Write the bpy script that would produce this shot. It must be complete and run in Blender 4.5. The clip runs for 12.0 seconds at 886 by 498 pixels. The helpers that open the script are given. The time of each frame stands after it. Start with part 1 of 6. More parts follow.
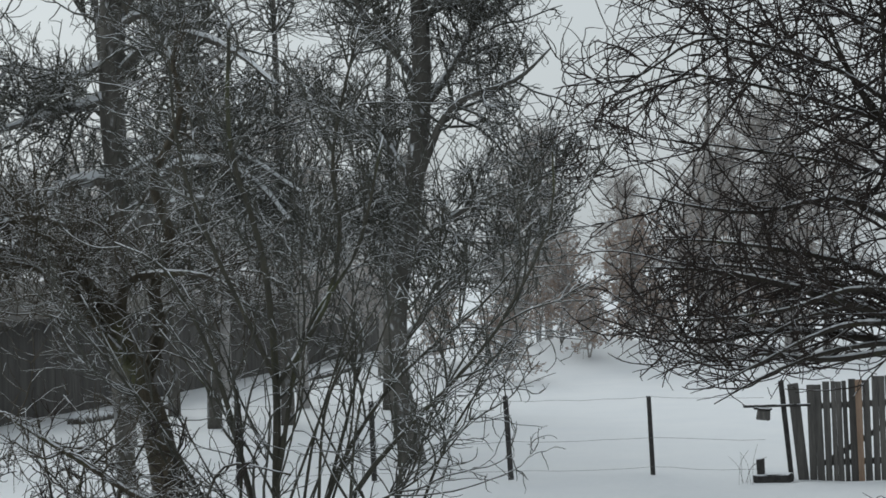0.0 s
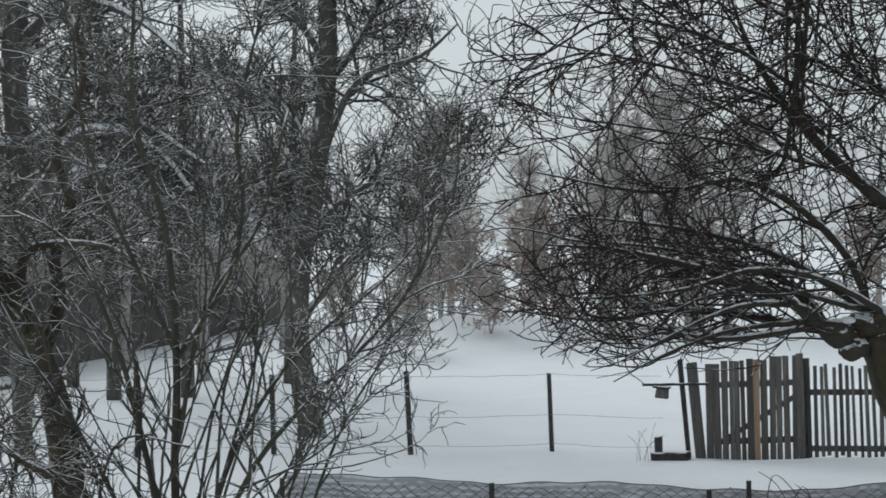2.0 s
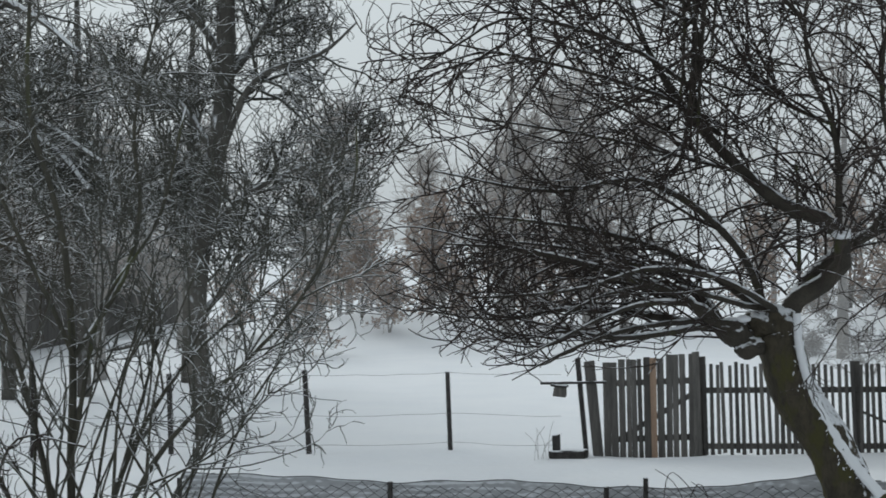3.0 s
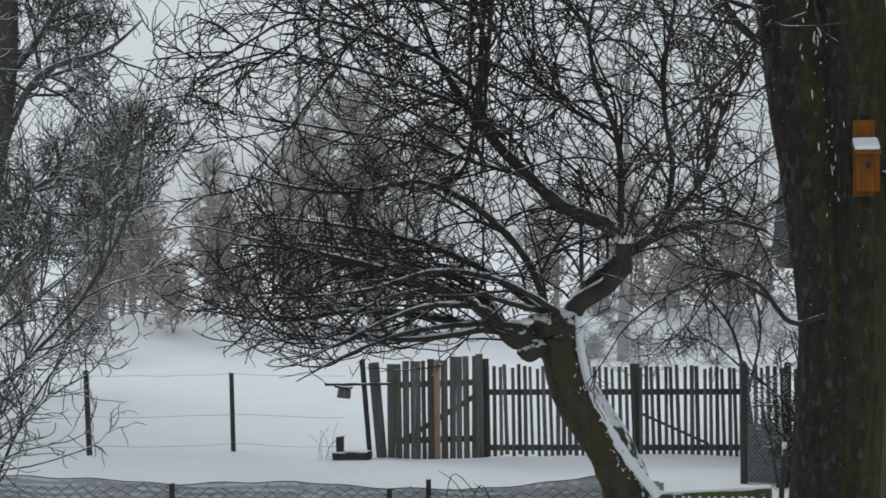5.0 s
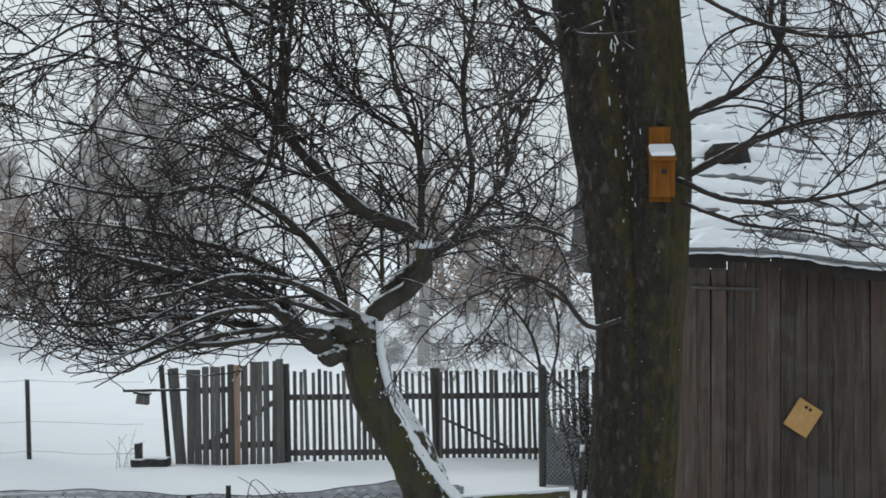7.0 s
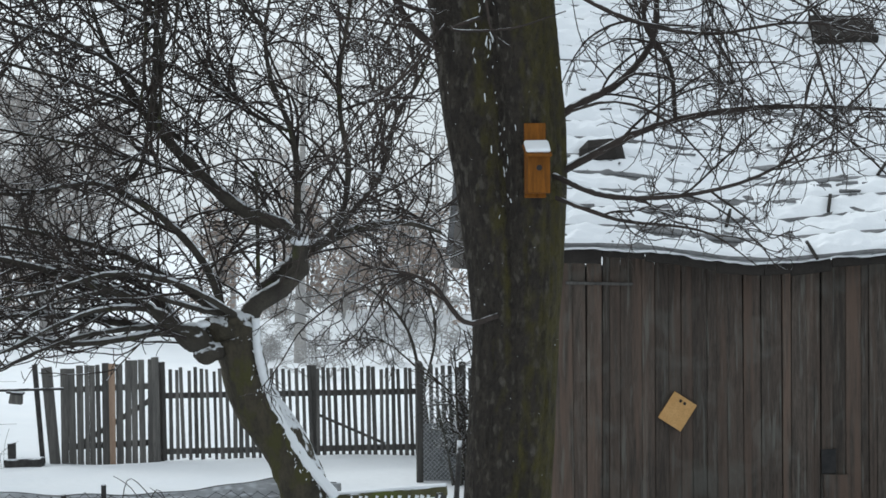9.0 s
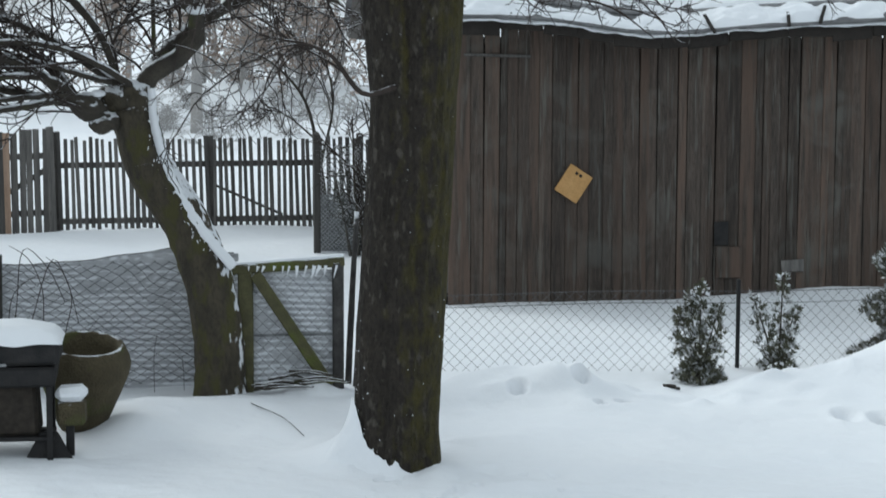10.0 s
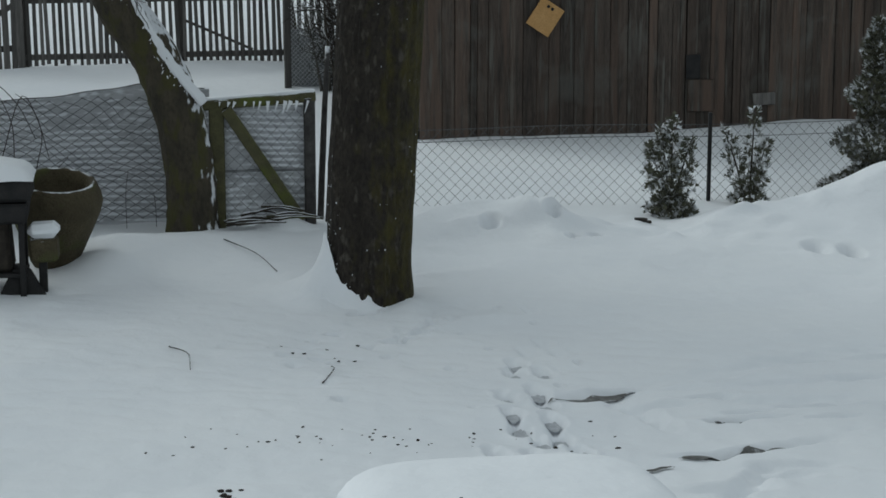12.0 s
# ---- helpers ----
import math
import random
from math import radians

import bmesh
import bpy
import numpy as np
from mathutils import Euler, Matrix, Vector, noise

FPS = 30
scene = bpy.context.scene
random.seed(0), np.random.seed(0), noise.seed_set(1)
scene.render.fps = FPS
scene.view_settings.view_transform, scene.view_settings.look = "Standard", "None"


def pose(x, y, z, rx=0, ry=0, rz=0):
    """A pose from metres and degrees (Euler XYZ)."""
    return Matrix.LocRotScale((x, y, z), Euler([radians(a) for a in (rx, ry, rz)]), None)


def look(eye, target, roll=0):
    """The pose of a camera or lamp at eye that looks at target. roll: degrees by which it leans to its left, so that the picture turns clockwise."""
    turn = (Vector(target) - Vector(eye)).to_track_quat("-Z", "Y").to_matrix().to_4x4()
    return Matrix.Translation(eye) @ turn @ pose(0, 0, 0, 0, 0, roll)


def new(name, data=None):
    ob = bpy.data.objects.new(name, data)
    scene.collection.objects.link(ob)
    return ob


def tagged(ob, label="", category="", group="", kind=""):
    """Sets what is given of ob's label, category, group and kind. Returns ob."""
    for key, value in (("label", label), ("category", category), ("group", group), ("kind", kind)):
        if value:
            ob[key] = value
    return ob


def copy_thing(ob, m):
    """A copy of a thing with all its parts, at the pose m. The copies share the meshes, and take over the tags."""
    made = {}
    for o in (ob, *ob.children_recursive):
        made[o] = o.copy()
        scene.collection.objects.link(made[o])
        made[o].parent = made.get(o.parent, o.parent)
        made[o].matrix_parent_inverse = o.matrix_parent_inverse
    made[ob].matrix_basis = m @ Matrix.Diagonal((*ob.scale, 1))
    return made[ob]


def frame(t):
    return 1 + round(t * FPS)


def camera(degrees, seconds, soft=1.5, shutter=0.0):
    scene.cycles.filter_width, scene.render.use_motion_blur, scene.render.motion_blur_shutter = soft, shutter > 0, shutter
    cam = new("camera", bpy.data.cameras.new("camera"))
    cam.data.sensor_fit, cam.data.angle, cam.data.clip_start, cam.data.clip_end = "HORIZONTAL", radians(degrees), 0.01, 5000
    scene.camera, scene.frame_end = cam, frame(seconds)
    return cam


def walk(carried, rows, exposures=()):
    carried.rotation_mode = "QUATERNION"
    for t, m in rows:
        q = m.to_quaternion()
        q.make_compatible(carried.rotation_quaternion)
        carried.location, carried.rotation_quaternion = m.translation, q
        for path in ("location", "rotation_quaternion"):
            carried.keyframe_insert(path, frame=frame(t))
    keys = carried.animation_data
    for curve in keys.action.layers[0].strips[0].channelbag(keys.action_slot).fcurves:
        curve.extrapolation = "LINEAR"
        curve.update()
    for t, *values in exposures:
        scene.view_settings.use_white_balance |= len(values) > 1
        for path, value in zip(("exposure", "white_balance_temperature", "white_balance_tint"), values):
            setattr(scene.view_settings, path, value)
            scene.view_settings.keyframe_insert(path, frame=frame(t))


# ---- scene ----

# camera: stands at an upper window, turns to the right and then down
cam = camera(24.57, 12.0, soft=1.6, shutter=0.3)
EYE = (0.0, 0.0, 3.2)
TURNS = [  # seconds, turn to the right, tilt up, lean (degrees)
    (0.0, -15.78, 0.68, 1.69),
    (0.5, -16.20, 0.43, 0.91),
    (1.0, -15.63, 0.19, 0.91),
    (1.5, -14.50, 0.02, 0.79),
    (2.0, -13.07, -0.08, 0.76),
    (2.5, -11.70, -0.08, 0.76),
    (3.0, -10.22, -0.15, 0.68),
    (4.8, -4.67, -0.16, 0.05),
    (5.0, -4.19, -0.15, 0.07),
    (5.5, -2.96, -0.15, 0.04),
    (6.0, -1.63, -0.08, 0.08),
    (6.5, -0.00, 0.00, -0.00),
    (7.0, 1.42, -0.02, 0.04),
    (7.2, 1.92, -0.01, 0.06),
    (9.0, 4.90, -0.13, 0.29),
    (9.2, 5.17, -0.72, 0.10),
    (9.5, 6.06, -3.48, -0.25),
    (10.0, 7.78, -6.56, -0.21),
    (10.5, 7.84, -8.12, -0.03),
    (11.0, 8.16, -9.98, -0.17),
    (11.5, 8.45, -11.54, -0.09),
    (12.0, 8.59, -11.21, -0.04),
]
walk(cam, [(t, pose(*EYE, 0, 0, -a) @ pose(0, 0, 0, 90 + b) @ pose(0, 0, 0, 0, 0, -c)) for t, a, b, c in TURNS],
     exposures=[(0.0, -0.24, 6250, 4), (1.0, -0.14, 6200, 4), (5.0, -0.16, 6200, 4), (6.0, -0.12, 6180, 4), (7.0, 0.13, 6150, 4), (9.0, 0.36, 6100, 4), (10.5, 0.10, 6000, 2), (11.5, -0.35, 6050, 1), (12.0, -0.5, 6100, 1)])

# overcast winter daylight
world = bpy.data.worlds.new("overcast_sky")
scene.world = world
world.use_nodes = True
wn, wl = world.node_tree.nodes, world.node_tree.links
sky = wn.new("ShaderNodeTexSky")
sky.sky_type = "NISHITA"
sky.sun_disc = False
sky.sun_elevation, sky.sun_rotation = radians(38), radians(-60)
sky.air_density, sky.dust_density = 1.0, 4.0
grey = wn.new("ShaderNodeHueSaturation")
grey.inputs["Saturation"].default_value = 0.22
wl.new(sky.outputs[0], grey.inputs["Color"])
deck = wn.new("ShaderNodeMix")
deck.data_type = "RGBA"
deck.inputs[0].default_value = 0.72
deck.inputs[7].default_value = (4.58, 4.76, 4.97, 1)
wl.new(grey.outputs[0], deck.inputs[6])
wl.new(deck.outputs[2], wn["Background"].inputs["Color"])
wn["Background"].inputs["Strength"].default_value = 0.15
sun = new("sun", bpy.data.lights.new("sun", "SUN"))
sun.data.energy, sun.data.angle, sun.data.color = 0.92, radians(22), (1.0, 0.98, 0.95)
sun.matrix_world = look((-18, 22, 17), (0, 0, 0))


# ---- materials ----
def surface(name, c1, c2, scale=6.0, rough=0.85, bump=0.3, stretch=(1, 1, 1), spots=None, spot_scale=3.0, spot_at=0.55,
            snow=None, side=None, blotch=None, vary=0.0, vary_to=None, metal=0.0, fine=8.0, bump_dist=0.02, grain=1.0):
    """Two-scale mottled surface; spots: a second colour in patches; snow: (low, high) slope range that carries snow; side: colour grown on one side."""
    m = bpy.data.materials.new(name)
    m.use_nodes = True
    n, l = m.node_tree.nodes, m.node_tree.links
    b = n["Principled BSDF"]
    b.inputs["Roughness"].default_value, b.inputs["Metallic"].default_value = rough, metal
    b.inputs["Specular IOR Level"].default_value = 0.25
    geo = n.new("ShaderNodeNewGeometry")
    mp = n.new("ShaderNodeMapping")
    mp.inputs["Scale"].default_value = stretch
    l.new(geo.outputs["Position"], mp.inputs["Vector"])

    def noise_node(s, detail=4.0):
        t = n.new("ShaderNodeTexNoise")
        t.inputs["Scale"].default_value, t.inputs["Detail"].default_value = s, detail
        l.new(mp.outputs[0], t.inputs["Vector"])
        return t

    def ramp(src, lo, hi):
        r = n.new("ShaderNodeMapRange")
        r.inputs["From Min"].default_value, r.inputs["From Max"].default_value = lo, hi
        l.new(src, r.inputs["Value"])
        return r.outputs[0]

    def mix(f, a, c):
        x = n.new("ShaderNodeMix")
        x.data_type = "RGBA"
        l.new(f, x.inputs[0])
        for sock, v in ((x.inputs[6], a), (x.inputs[7], c)):
            if isinstance(v, tuple):
                sock.default_value = (*v, 1)
            else:
                l.new(v, sock)
        return x.outputs[2]

    big, small = noise_node(scale), noise_node(scale * fine, 5.0)
    col = mix(ramp(big.outputs[0], 0.3, 0.7), c1, c2)
    dark = tuple(v * 0.6 for v in c1)
    f2 = n.new("ShaderNodeMath")
    f2.operation = "MULTIPLY"
    f2.inputs[1].default_value = 0.6 * grain
    l.new(ramp(small.outputs[0], 0.45, 0.75), f2.inputs[0])
    col = mix(f2.outputs[0], col, dark)
    if spots:
        col = mix(ramp(noise_node(spot_scale, 6.0).outputs[0], spot_at, spot_at + 0.1), col, spots)
    if blotch:  # worn patches that do not follow the grain
        tint, patch_scale, start = blotch
        worn = n.new("ShaderNodeTexNoise")
        worn.inputs["Scale"].default_value, worn.inputs["Detail"].default_value, worn.inputs["Distortion"].default_value = patch_scale, 7.0, 0.6
        l.new(geo.outputs["Position"], worn.inputs["Vector"])
        half_of = n.new("ShaderNodeMath")
        half_of.operation = "MULTIPLY"
        half_of.inputs[1].default_value = 0.75
        l.new(ramp(worn.outputs[0], start, start + 0.16), half_of.inputs[0])
        col = mix(half_of.outputs[0], col, tint)
    if side:
        colour, way, lo, hi = side
        dot = n.new("ShaderNodeVectorMath")
        dot.operation = "DOT_PRODUCT"
        l.new(geo.outputs["Normal"], dot.inputs[0])
        dot.inputs[1].default_value = way
        add = n.new("ShaderNodeMath")
        l.new(dot.outputs["Value"], add.inputs[0])
        l.new(ramp(noise_node(14.0, 8.0).outputs[0], 0.3, 0.7), add.inputs[1])
        col = mix(ramp(add.outputs[0], lo, hi), col, colour)
    if vary_to:  # some pieces take more of a second colour than others
        pick = n.new("ShaderNodeObjectInfo")
        turn = n.new("ShaderNodeMath")
        turn.operation = "MULTIPLY"
        turn.inputs[1].default_value = 7.31
        l.new(pick.outputs["Random"], turn.inputs[0])
        part_of = n.new("ShaderNodeMath")
        part_of.operation = "FRACT"
        l.new(turn.outputs[0], part_of.inputs[0])
        patch = n.new("ShaderNodeMath")
        patch.operation = "MULTIPLY"
        l.new(part_of.outputs[0], patch.inputs[0])
        l.new(ramp(noise_node(scale * 0.45, 3.0).outputs[0], 0.35, 0.6), patch.inputs[1])
        col = mix(patch.outputs[0], col, vary_to)
    if vary:
        info = n.new("ShaderNodeObjectInfo")
        hs = n.new("ShaderNodeHueSaturation")
        l.new(col, hs.inputs["Color"])
        mr = n.new("ShaderNodeMapRange")
        mr.inputs["To Min"].default_value, mr.inputs["To Max"].default_value = 1 - vary, 1 + vary
        l.new(info.outputs["Random"], mr.inputs["Value"])
        l.new(mr.outputs[0], hs.inputs["Value"])
        col = hs.outputs[0]
    if snow:
        sep = n.new("ShaderNodeSeparateXYZ")
        l.new(geo.outputs["Normal"], sep.inputs[0])
        k = n.new("ShaderNodeMath")
        k.operation = "MULTIPLY_ADD"
        l.new(ramp(noise_node(9.0, 3.0).outputs[0], 0.25, 0.75), k.inputs[0])
        k.inputs[1].default_value = 0.7
        l.new(sep.outputs[2], k.inputs[2])
        col = mix(ramp(k.outputs[0], snow[0] + 0.35, snow[1] + 0.35), col, (0.78, 0.8, 0.83))
    l.new(col, b.inputs["Base Color"])
    if bump:
        bp = n.new("ShaderNodeBump")
        bp.inputs["Strength"].default_value, bp.inputs["Distance"].default_value = bump, bump_dist
        l.new(small.outputs[0], bp.inputs["Height"])
        l.new(bp.outputs[0], b.inputs["Normal"])
    return m


M_SNOW = surface("snow", (0.80, 0.82, 0.85), (0.84, 0.855, 0.875), scale=0.7, rough=0.75, bump=0.55, fine=9, bump_dist=0.04, grain=0.05)
M_APPLE = surface("apple_bark", (0.045, 0.040, 0.034), (0.075, 0.066, 0.052), scale=7, snow=(0.56, 0.70), bump=0.6, spots=(0.07, 0.075, 0.03), spot_at=0.6)
M_TWIG = surface("twig_bark", (0.032, 0.026, 0.023), (0.060, 0.046, 0.039), scale=5, snow=(0.80, 1.0), bump=0)
M_TWIG_GREY = surface("grey_twig_bark", (0.062, 0.063, 0.053), (0.108, 0.105, 0.089), scale=5, snow=(0.56, 0.76), bump=0)
M_TWIG_BROWN = surface("brown_twig_bark", (0.056, 0.048, 0.036), (0.100, 0.086, 0.064), scale=5, snow=(0.58, 0.76), bump=0)
M_GREY_BARK = surface("grey_bark", (0.082, 0.077, 0.068), (0.155, 0.146, 0.130), scale=5, snow=(0.18, 0.42), bump=0.7, stretch=(1, 1, 0.4), spots=(0.24, 0.245, 0.25), spot_scale=7, spot_at=0.60)
M_BIG_BARK = surface("furrowed_bark", (0.032, 0.027, 0.023), (0.062, 0.052, 0.041), scale=13, stretch=(1, 1, 0.5), bump=1.0, bump_dist=0.12, fine=3.2, grain=1.2,
                     spots=(0.105, 0.094, 0.078), spot_scale=17, spot_at=0.565, side=((0.078, 0.068, 0.022), (0.86, -0.50, 0.0), 0.85, 1.75), snow=(0.62, 0.8))
M_TRUNK_APPLE = surface("mossy_apple_bark", (0.045, 0.040, 0.030), (0.085, 0.072, 0.05), scale=8, stretch=(1, 1, 0.5), bump=0.9, bump_dist=0.04, fine=5,
                        spots=(0.068, 0.064, 0.026), spot_scale=7, spot_at=0.52, side=((0.78, 0.80, 0.83), (0.56, -0.12, 0.82), 1.22, 1.40), snow=(0.62, 0.74))
# far wood: the haze of distance is put into these pale base colours
M_FAR_BARK = surface("haze_pale_far_bark", (0.30, 0.292, 0.285), (0.42, 0.40, 0.38), scale=2, snow=(0.6, 0.9), bump=0)
M_FAR_TWIG = surface("haze_pale_far_twigs", (0.37, 0.34, 0.32), (0.54, 0.50, 0.465), scale=1.5, snow=(0.5, 0.9), bump=0)
M_BEECH_LEAF = surface("dry_beech_leaf", (0.36, 0.285, 0.24), (0.48, 0.40, 0.345), scale=3, bump=0, snow=(0.6, 0.9))
M_BARN = surface("old_barn_board", (0.054, 0.046, 0.040), (0.116, 0.094, 0.078), scale=5, stretch=(7.0, 7.0, 0.45), bump=1.0, fine=5, vary=0.20, grain=1.5,
                 vary_to=(0.138, 0.096, 0.074), spots=(0.135, 0.130, 0.114), spot_scale=3.2, spot_at=0.58, blotch=((0.125, 0.122, 0.108), 1.9, 0.52), bump_dist=0.02)
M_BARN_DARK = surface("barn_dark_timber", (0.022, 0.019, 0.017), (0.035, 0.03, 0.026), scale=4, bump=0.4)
M_FENCE = surface("weathered_grey_wood", (0.085, 0.081, 0.077), (0.158, 0.149, 0.138), scale=6, stretch=(3, 3, 0.2), bump=0.6, fine=5, vary=0.3)
M_FENCE_NEW = surface("fresh_pine_board", (0.30, 0.205, 0.145), (0.42, 0.30, 0.22), scale=6, stretch=(3, 3, 0.2), bump=0.3)
M_POST = surface("old_dark_post", (0.035, 0.033, 0.032), (0.08, 0.075, 0.072), scale=12, bump=0.5, snow=(0.6, 0.8))
M_GREEN_WOOD = surface("mossy_wood", (0.075, 0.07, 0.04), (0.12, 0.115, 0.055), scale=10, bump=0.6, spots=(0.10, 0.115, 0.03), spot_at=0.5, snow=(0.75, 0.9))
M_WIRE = surface("dark_wire", (0.075, 0.075, 0.075), (0.14, 0.14, 0.145), scale=20, rough=0.6, bump=0, metal=0.0)
M_WIRE_RIME = surface("rimed_wire", (0.16, 0.165, 0.17), (0.3, 0.305, 0.31), scale=20, rough=0.6, bump=0)
M_SCREEN = surface("snow_caked_screen", (0.44, 0.45, 0.47), (0.60, 0.61, 0.63), scale=5, bump=0.5, bump_dist=0.03, fine=4, stretch=(0.6, 1, 2.0), grain=0.7, snow=(0.05, 0.3))
M_SHINGLE = surface("old_roof_shingle", (0.13, 0.13, 0.132), (0.24, 0.24, 0.244), scale=4, bump=0.6, vary=0.3)
M_BOX_WOOD = surface("orange_pine", (0.130, 0.048, 0.006), (0.24, 0.088, 0.010), scale=12, stretch=(3, 3, 0.3), bump=0.4, rough=0.85, spots=(0.10, 0.042, 0.012), spot_scale=9, spot_at=0.6)
M_PLY = surface("bare_plywood", (0.46, 0.265, 0.10), (0.55, 0.33, 0.14), scale=9, bump=0.2)
M_BLACK = surface("black_iron", (0.012, 0.012, 0.013), (0.03, 0.028, 0.027), scale=9, rough=0.6, bump=0.3)
M_TUB = surface("weathered_tub", (0.062, 0.050, 0.030), (0.10, 0.085, 0.050), scale=7, bump=0.8, bump_dist=0.03, spots=(0.075, 0.08, 0.03), spot_at=0.55, snow=(0.82, 0.98))
M_SOIL = surface("dark_soil", (0.03, 0.026, 0.022), (0.06, 0.05, 0.04), scale=20, bump=0.8)
M_MUD = surface("slushy_mud", (0.11, 0.108, 0.10), (0.22, 0.218, 0.21), scale=22, rough=0.6, bump=0.5, spots=(0.55, 0.56, 0.58), spot_scale=16, spot_at=0.56)
M_THUJA = surface("thuja_green", (0.066, 0.070, 0.045), (0.125, 0.12, 0.085), scale=14, bump=0, snow=(0.14, 0.55))
M_PAINT = surface("car_paint", (0.05, 0.06, 0.08), (0.06, 0.07, 0.09), scale=3, rough=0.25, bump=0)
M_GLASS = surface("dark_car_glass", (0.015, 0.017, 0.018), (0.02, 0.022, 0.024), scale=3, rough=0.08, bump=0)
M_RUBBER = surface("tyre_rubber", (0.02, 0.02, 0.02), (0.03, 0.03, 0.03), scale=8, bump=0.3)
M_SHED = surface("dark_shed_board", (0.082, 0.079, 0.075), (0.145, 0.138, 0.13), scale=2, stretch=(2, 2, 0.15), bump=0.5, vary=0.1, fine=4)
M_SHRUB = surface("shrub_bark", (0.052, 0.050, 0.040), (0.092, 0.086, 0.066), scale=9, bump=0.5, stretch=(1, 1, 0.4), spots=(0.085, 0.09, 0.05), spot_at=0.6, snow=(0.40, 0.60))
M_LEAN_BARK = surface("brown_mossy_bark", (0.055, 0.047, 0.034), (0.105, 0.088, 0.062), scale=8, bump=0.8, bump_dist=0.04, stretch=(1, 1, 0.4), spots=(0.085, 0.085, 0.045), spot_at=0.56, snow=(0.5, 0.65))


# ---- mesh helpers ----
def mesh_of(name, verts, faces, smooth=False):
    me = bpy.data.meshes.new(name)
    if isinstance(verts, np.ndarray) and isinstance(faces, np.ndarray):
        k = faces.shape[1]
        me.vertices.add(len(verts))
        me.vertices.foreach_set("co", verts.astype(np.float32).ravel())
        me.loops.add(faces.size)
        me.loops.foreach_set("vertex_index", faces.astype(np.int32).ravel())
        me.polygons.add(len(faces))
        me.polygons.foreach_set("loop_start", np.arange(0, faces.size, k, dtype=np.int32))
        me.update(calc_edges=True)
        me.validate()
    else:
        me.from_pydata([tuple(v) for v in verts], [], [tuple(f) for f in faces])
    if smooth:
        me.polygons.foreach_set("use_smooth", [True] * len(me.polygons))
    me.update()
    return me


def put(name, me, material, parent=None, label="", m=None):
    """One mesh object, under a thing if parent is given."""
    if material and not me.materials:
        me.materials.append(material)
    ob = new(name, me)
    if parent:
        ob.parent = parent
    if m is not None:
        ob.matrix_basis = m
    if label:
        ob["label"] = label
    return ob


def thing(name, label, category, group="", kind="", m=None):
    ob = new(name)
    ob.empty_display_size = 0.2
    if m is not None:
        ob.matrix_basis = m
    return tagged(ob, label, category, group, kind)


def done(bm, name, smooth=False):
    me = bpy.data.meshes.new(name)
    bm.to_mesh(me)
    bm.free()
    if smooth:
        me.polygons.foreach_set("use_smooth", [True] * len(me.polygons))
    return me


def box(name, sx, sy, sz, bevel=0.006, at=(0, 0, 0), taper=1.0, rough_edge=0.0, seed=0):
    """A bevelled block with its base centre at 'at'; the top may be narrower and the corners uneven."""
    bm = bmesh.new()
    bmesh.ops.create_cube(bm, size=1.0)
    r = random.Random(seed)
    for v in bm.verts:
        k = taper if v.co.z > 0 else 1.0
        v.co = Vector((v.co.x * sx * k, v.co.y * sy * k, (v.co.z + 0.5) * sz)) + Vector(at)
        if rough_edge:
            v.co += Vector([r.uniform(-rough_edge, rough_edge) for _ in range(3)])
    if bevel:
        bmesh.ops.bevel(bm, geom=bm.edges[:], offset=bevel, segments=1, affect="EDGES")
    return done(bm, name)


def tube_arrays(P, R, sides):
    """Tubes along N polylines of n points: P (N, n, 3), R (N, n). Returns vertices and quads."""
    N, n, _ = P.shape
    T = np.gradient(P, axis=1)
    T /= np.linalg.norm(T, axis=2, keepdims=True) + 1e-9
    ref = np.where(np.abs(T[:, :1, 2:3]) > 0.9, np.array([1.0, 0, 0]), np.array([0, 0, 1.0]))
    A = np.cross(T, np.broadcast_to(ref, T.shape))
    A /= np.linalg.norm(A, axis=2, keepdims=True) + 1e-9
    B = np.cross(T, A)
    a = np.arange(sides) * 2 * np.pi / sides
    V = P[:, :, None] + R[:, :, None, None] * (A[:, :, None] * np.cos(a)[None, None, :, None] + B[:, :, None] * np.sin(a)[None, None, :, None])
    i = np.arange(N)[:, None, None] * n * sides + np.arange(n - 1)[None, :, None] * sides
    s = np.arange(sides)[None, None, :]
    s2 = (s + 1) % sides
    F = np.stack([i + s, i + s2, i + sides + s2, i + sides + s], -1)
    return V.reshape(-1, 3), F.reshape(-1, 4)


def joined(groups, sides=3):
    vs, fs, off = [], [], 0
    for P, R in groups:
        v, f = tube_arrays(P, R, sides)
        vs.append(v), fs.append(f + off)
        off += len(v)
    return np.concatenate(vs), np.concatenate(fs)


def resample(pts, n):
    """A smooth curve of n points through the given ones."""
    p = np.array(pts, float)
    d = np.r_[0, np.cumsum(np.linalg.norm(np.diff(p, axis=0), axis=1))]
    m = np.gradient(p, d, axis=0)
    out = []
    for s in np.linspace(0, d[-1], n):
        i = min(np.searchsorted(d, s, "right") - 1, len(d) - 2)
        h = d[i + 1] - d[i]
        t = (s - d[i]) / h
        out.append((2 * t**3 - 3 * t**2 + 1) * p[i] + (t**3 - 2 * t**2 + t) * h * m[i] + (3 * t**2 - 2 * t**3) * p[i + 1] + (t**3 - t**2) * h * m[i + 1])
    return np.array(out)


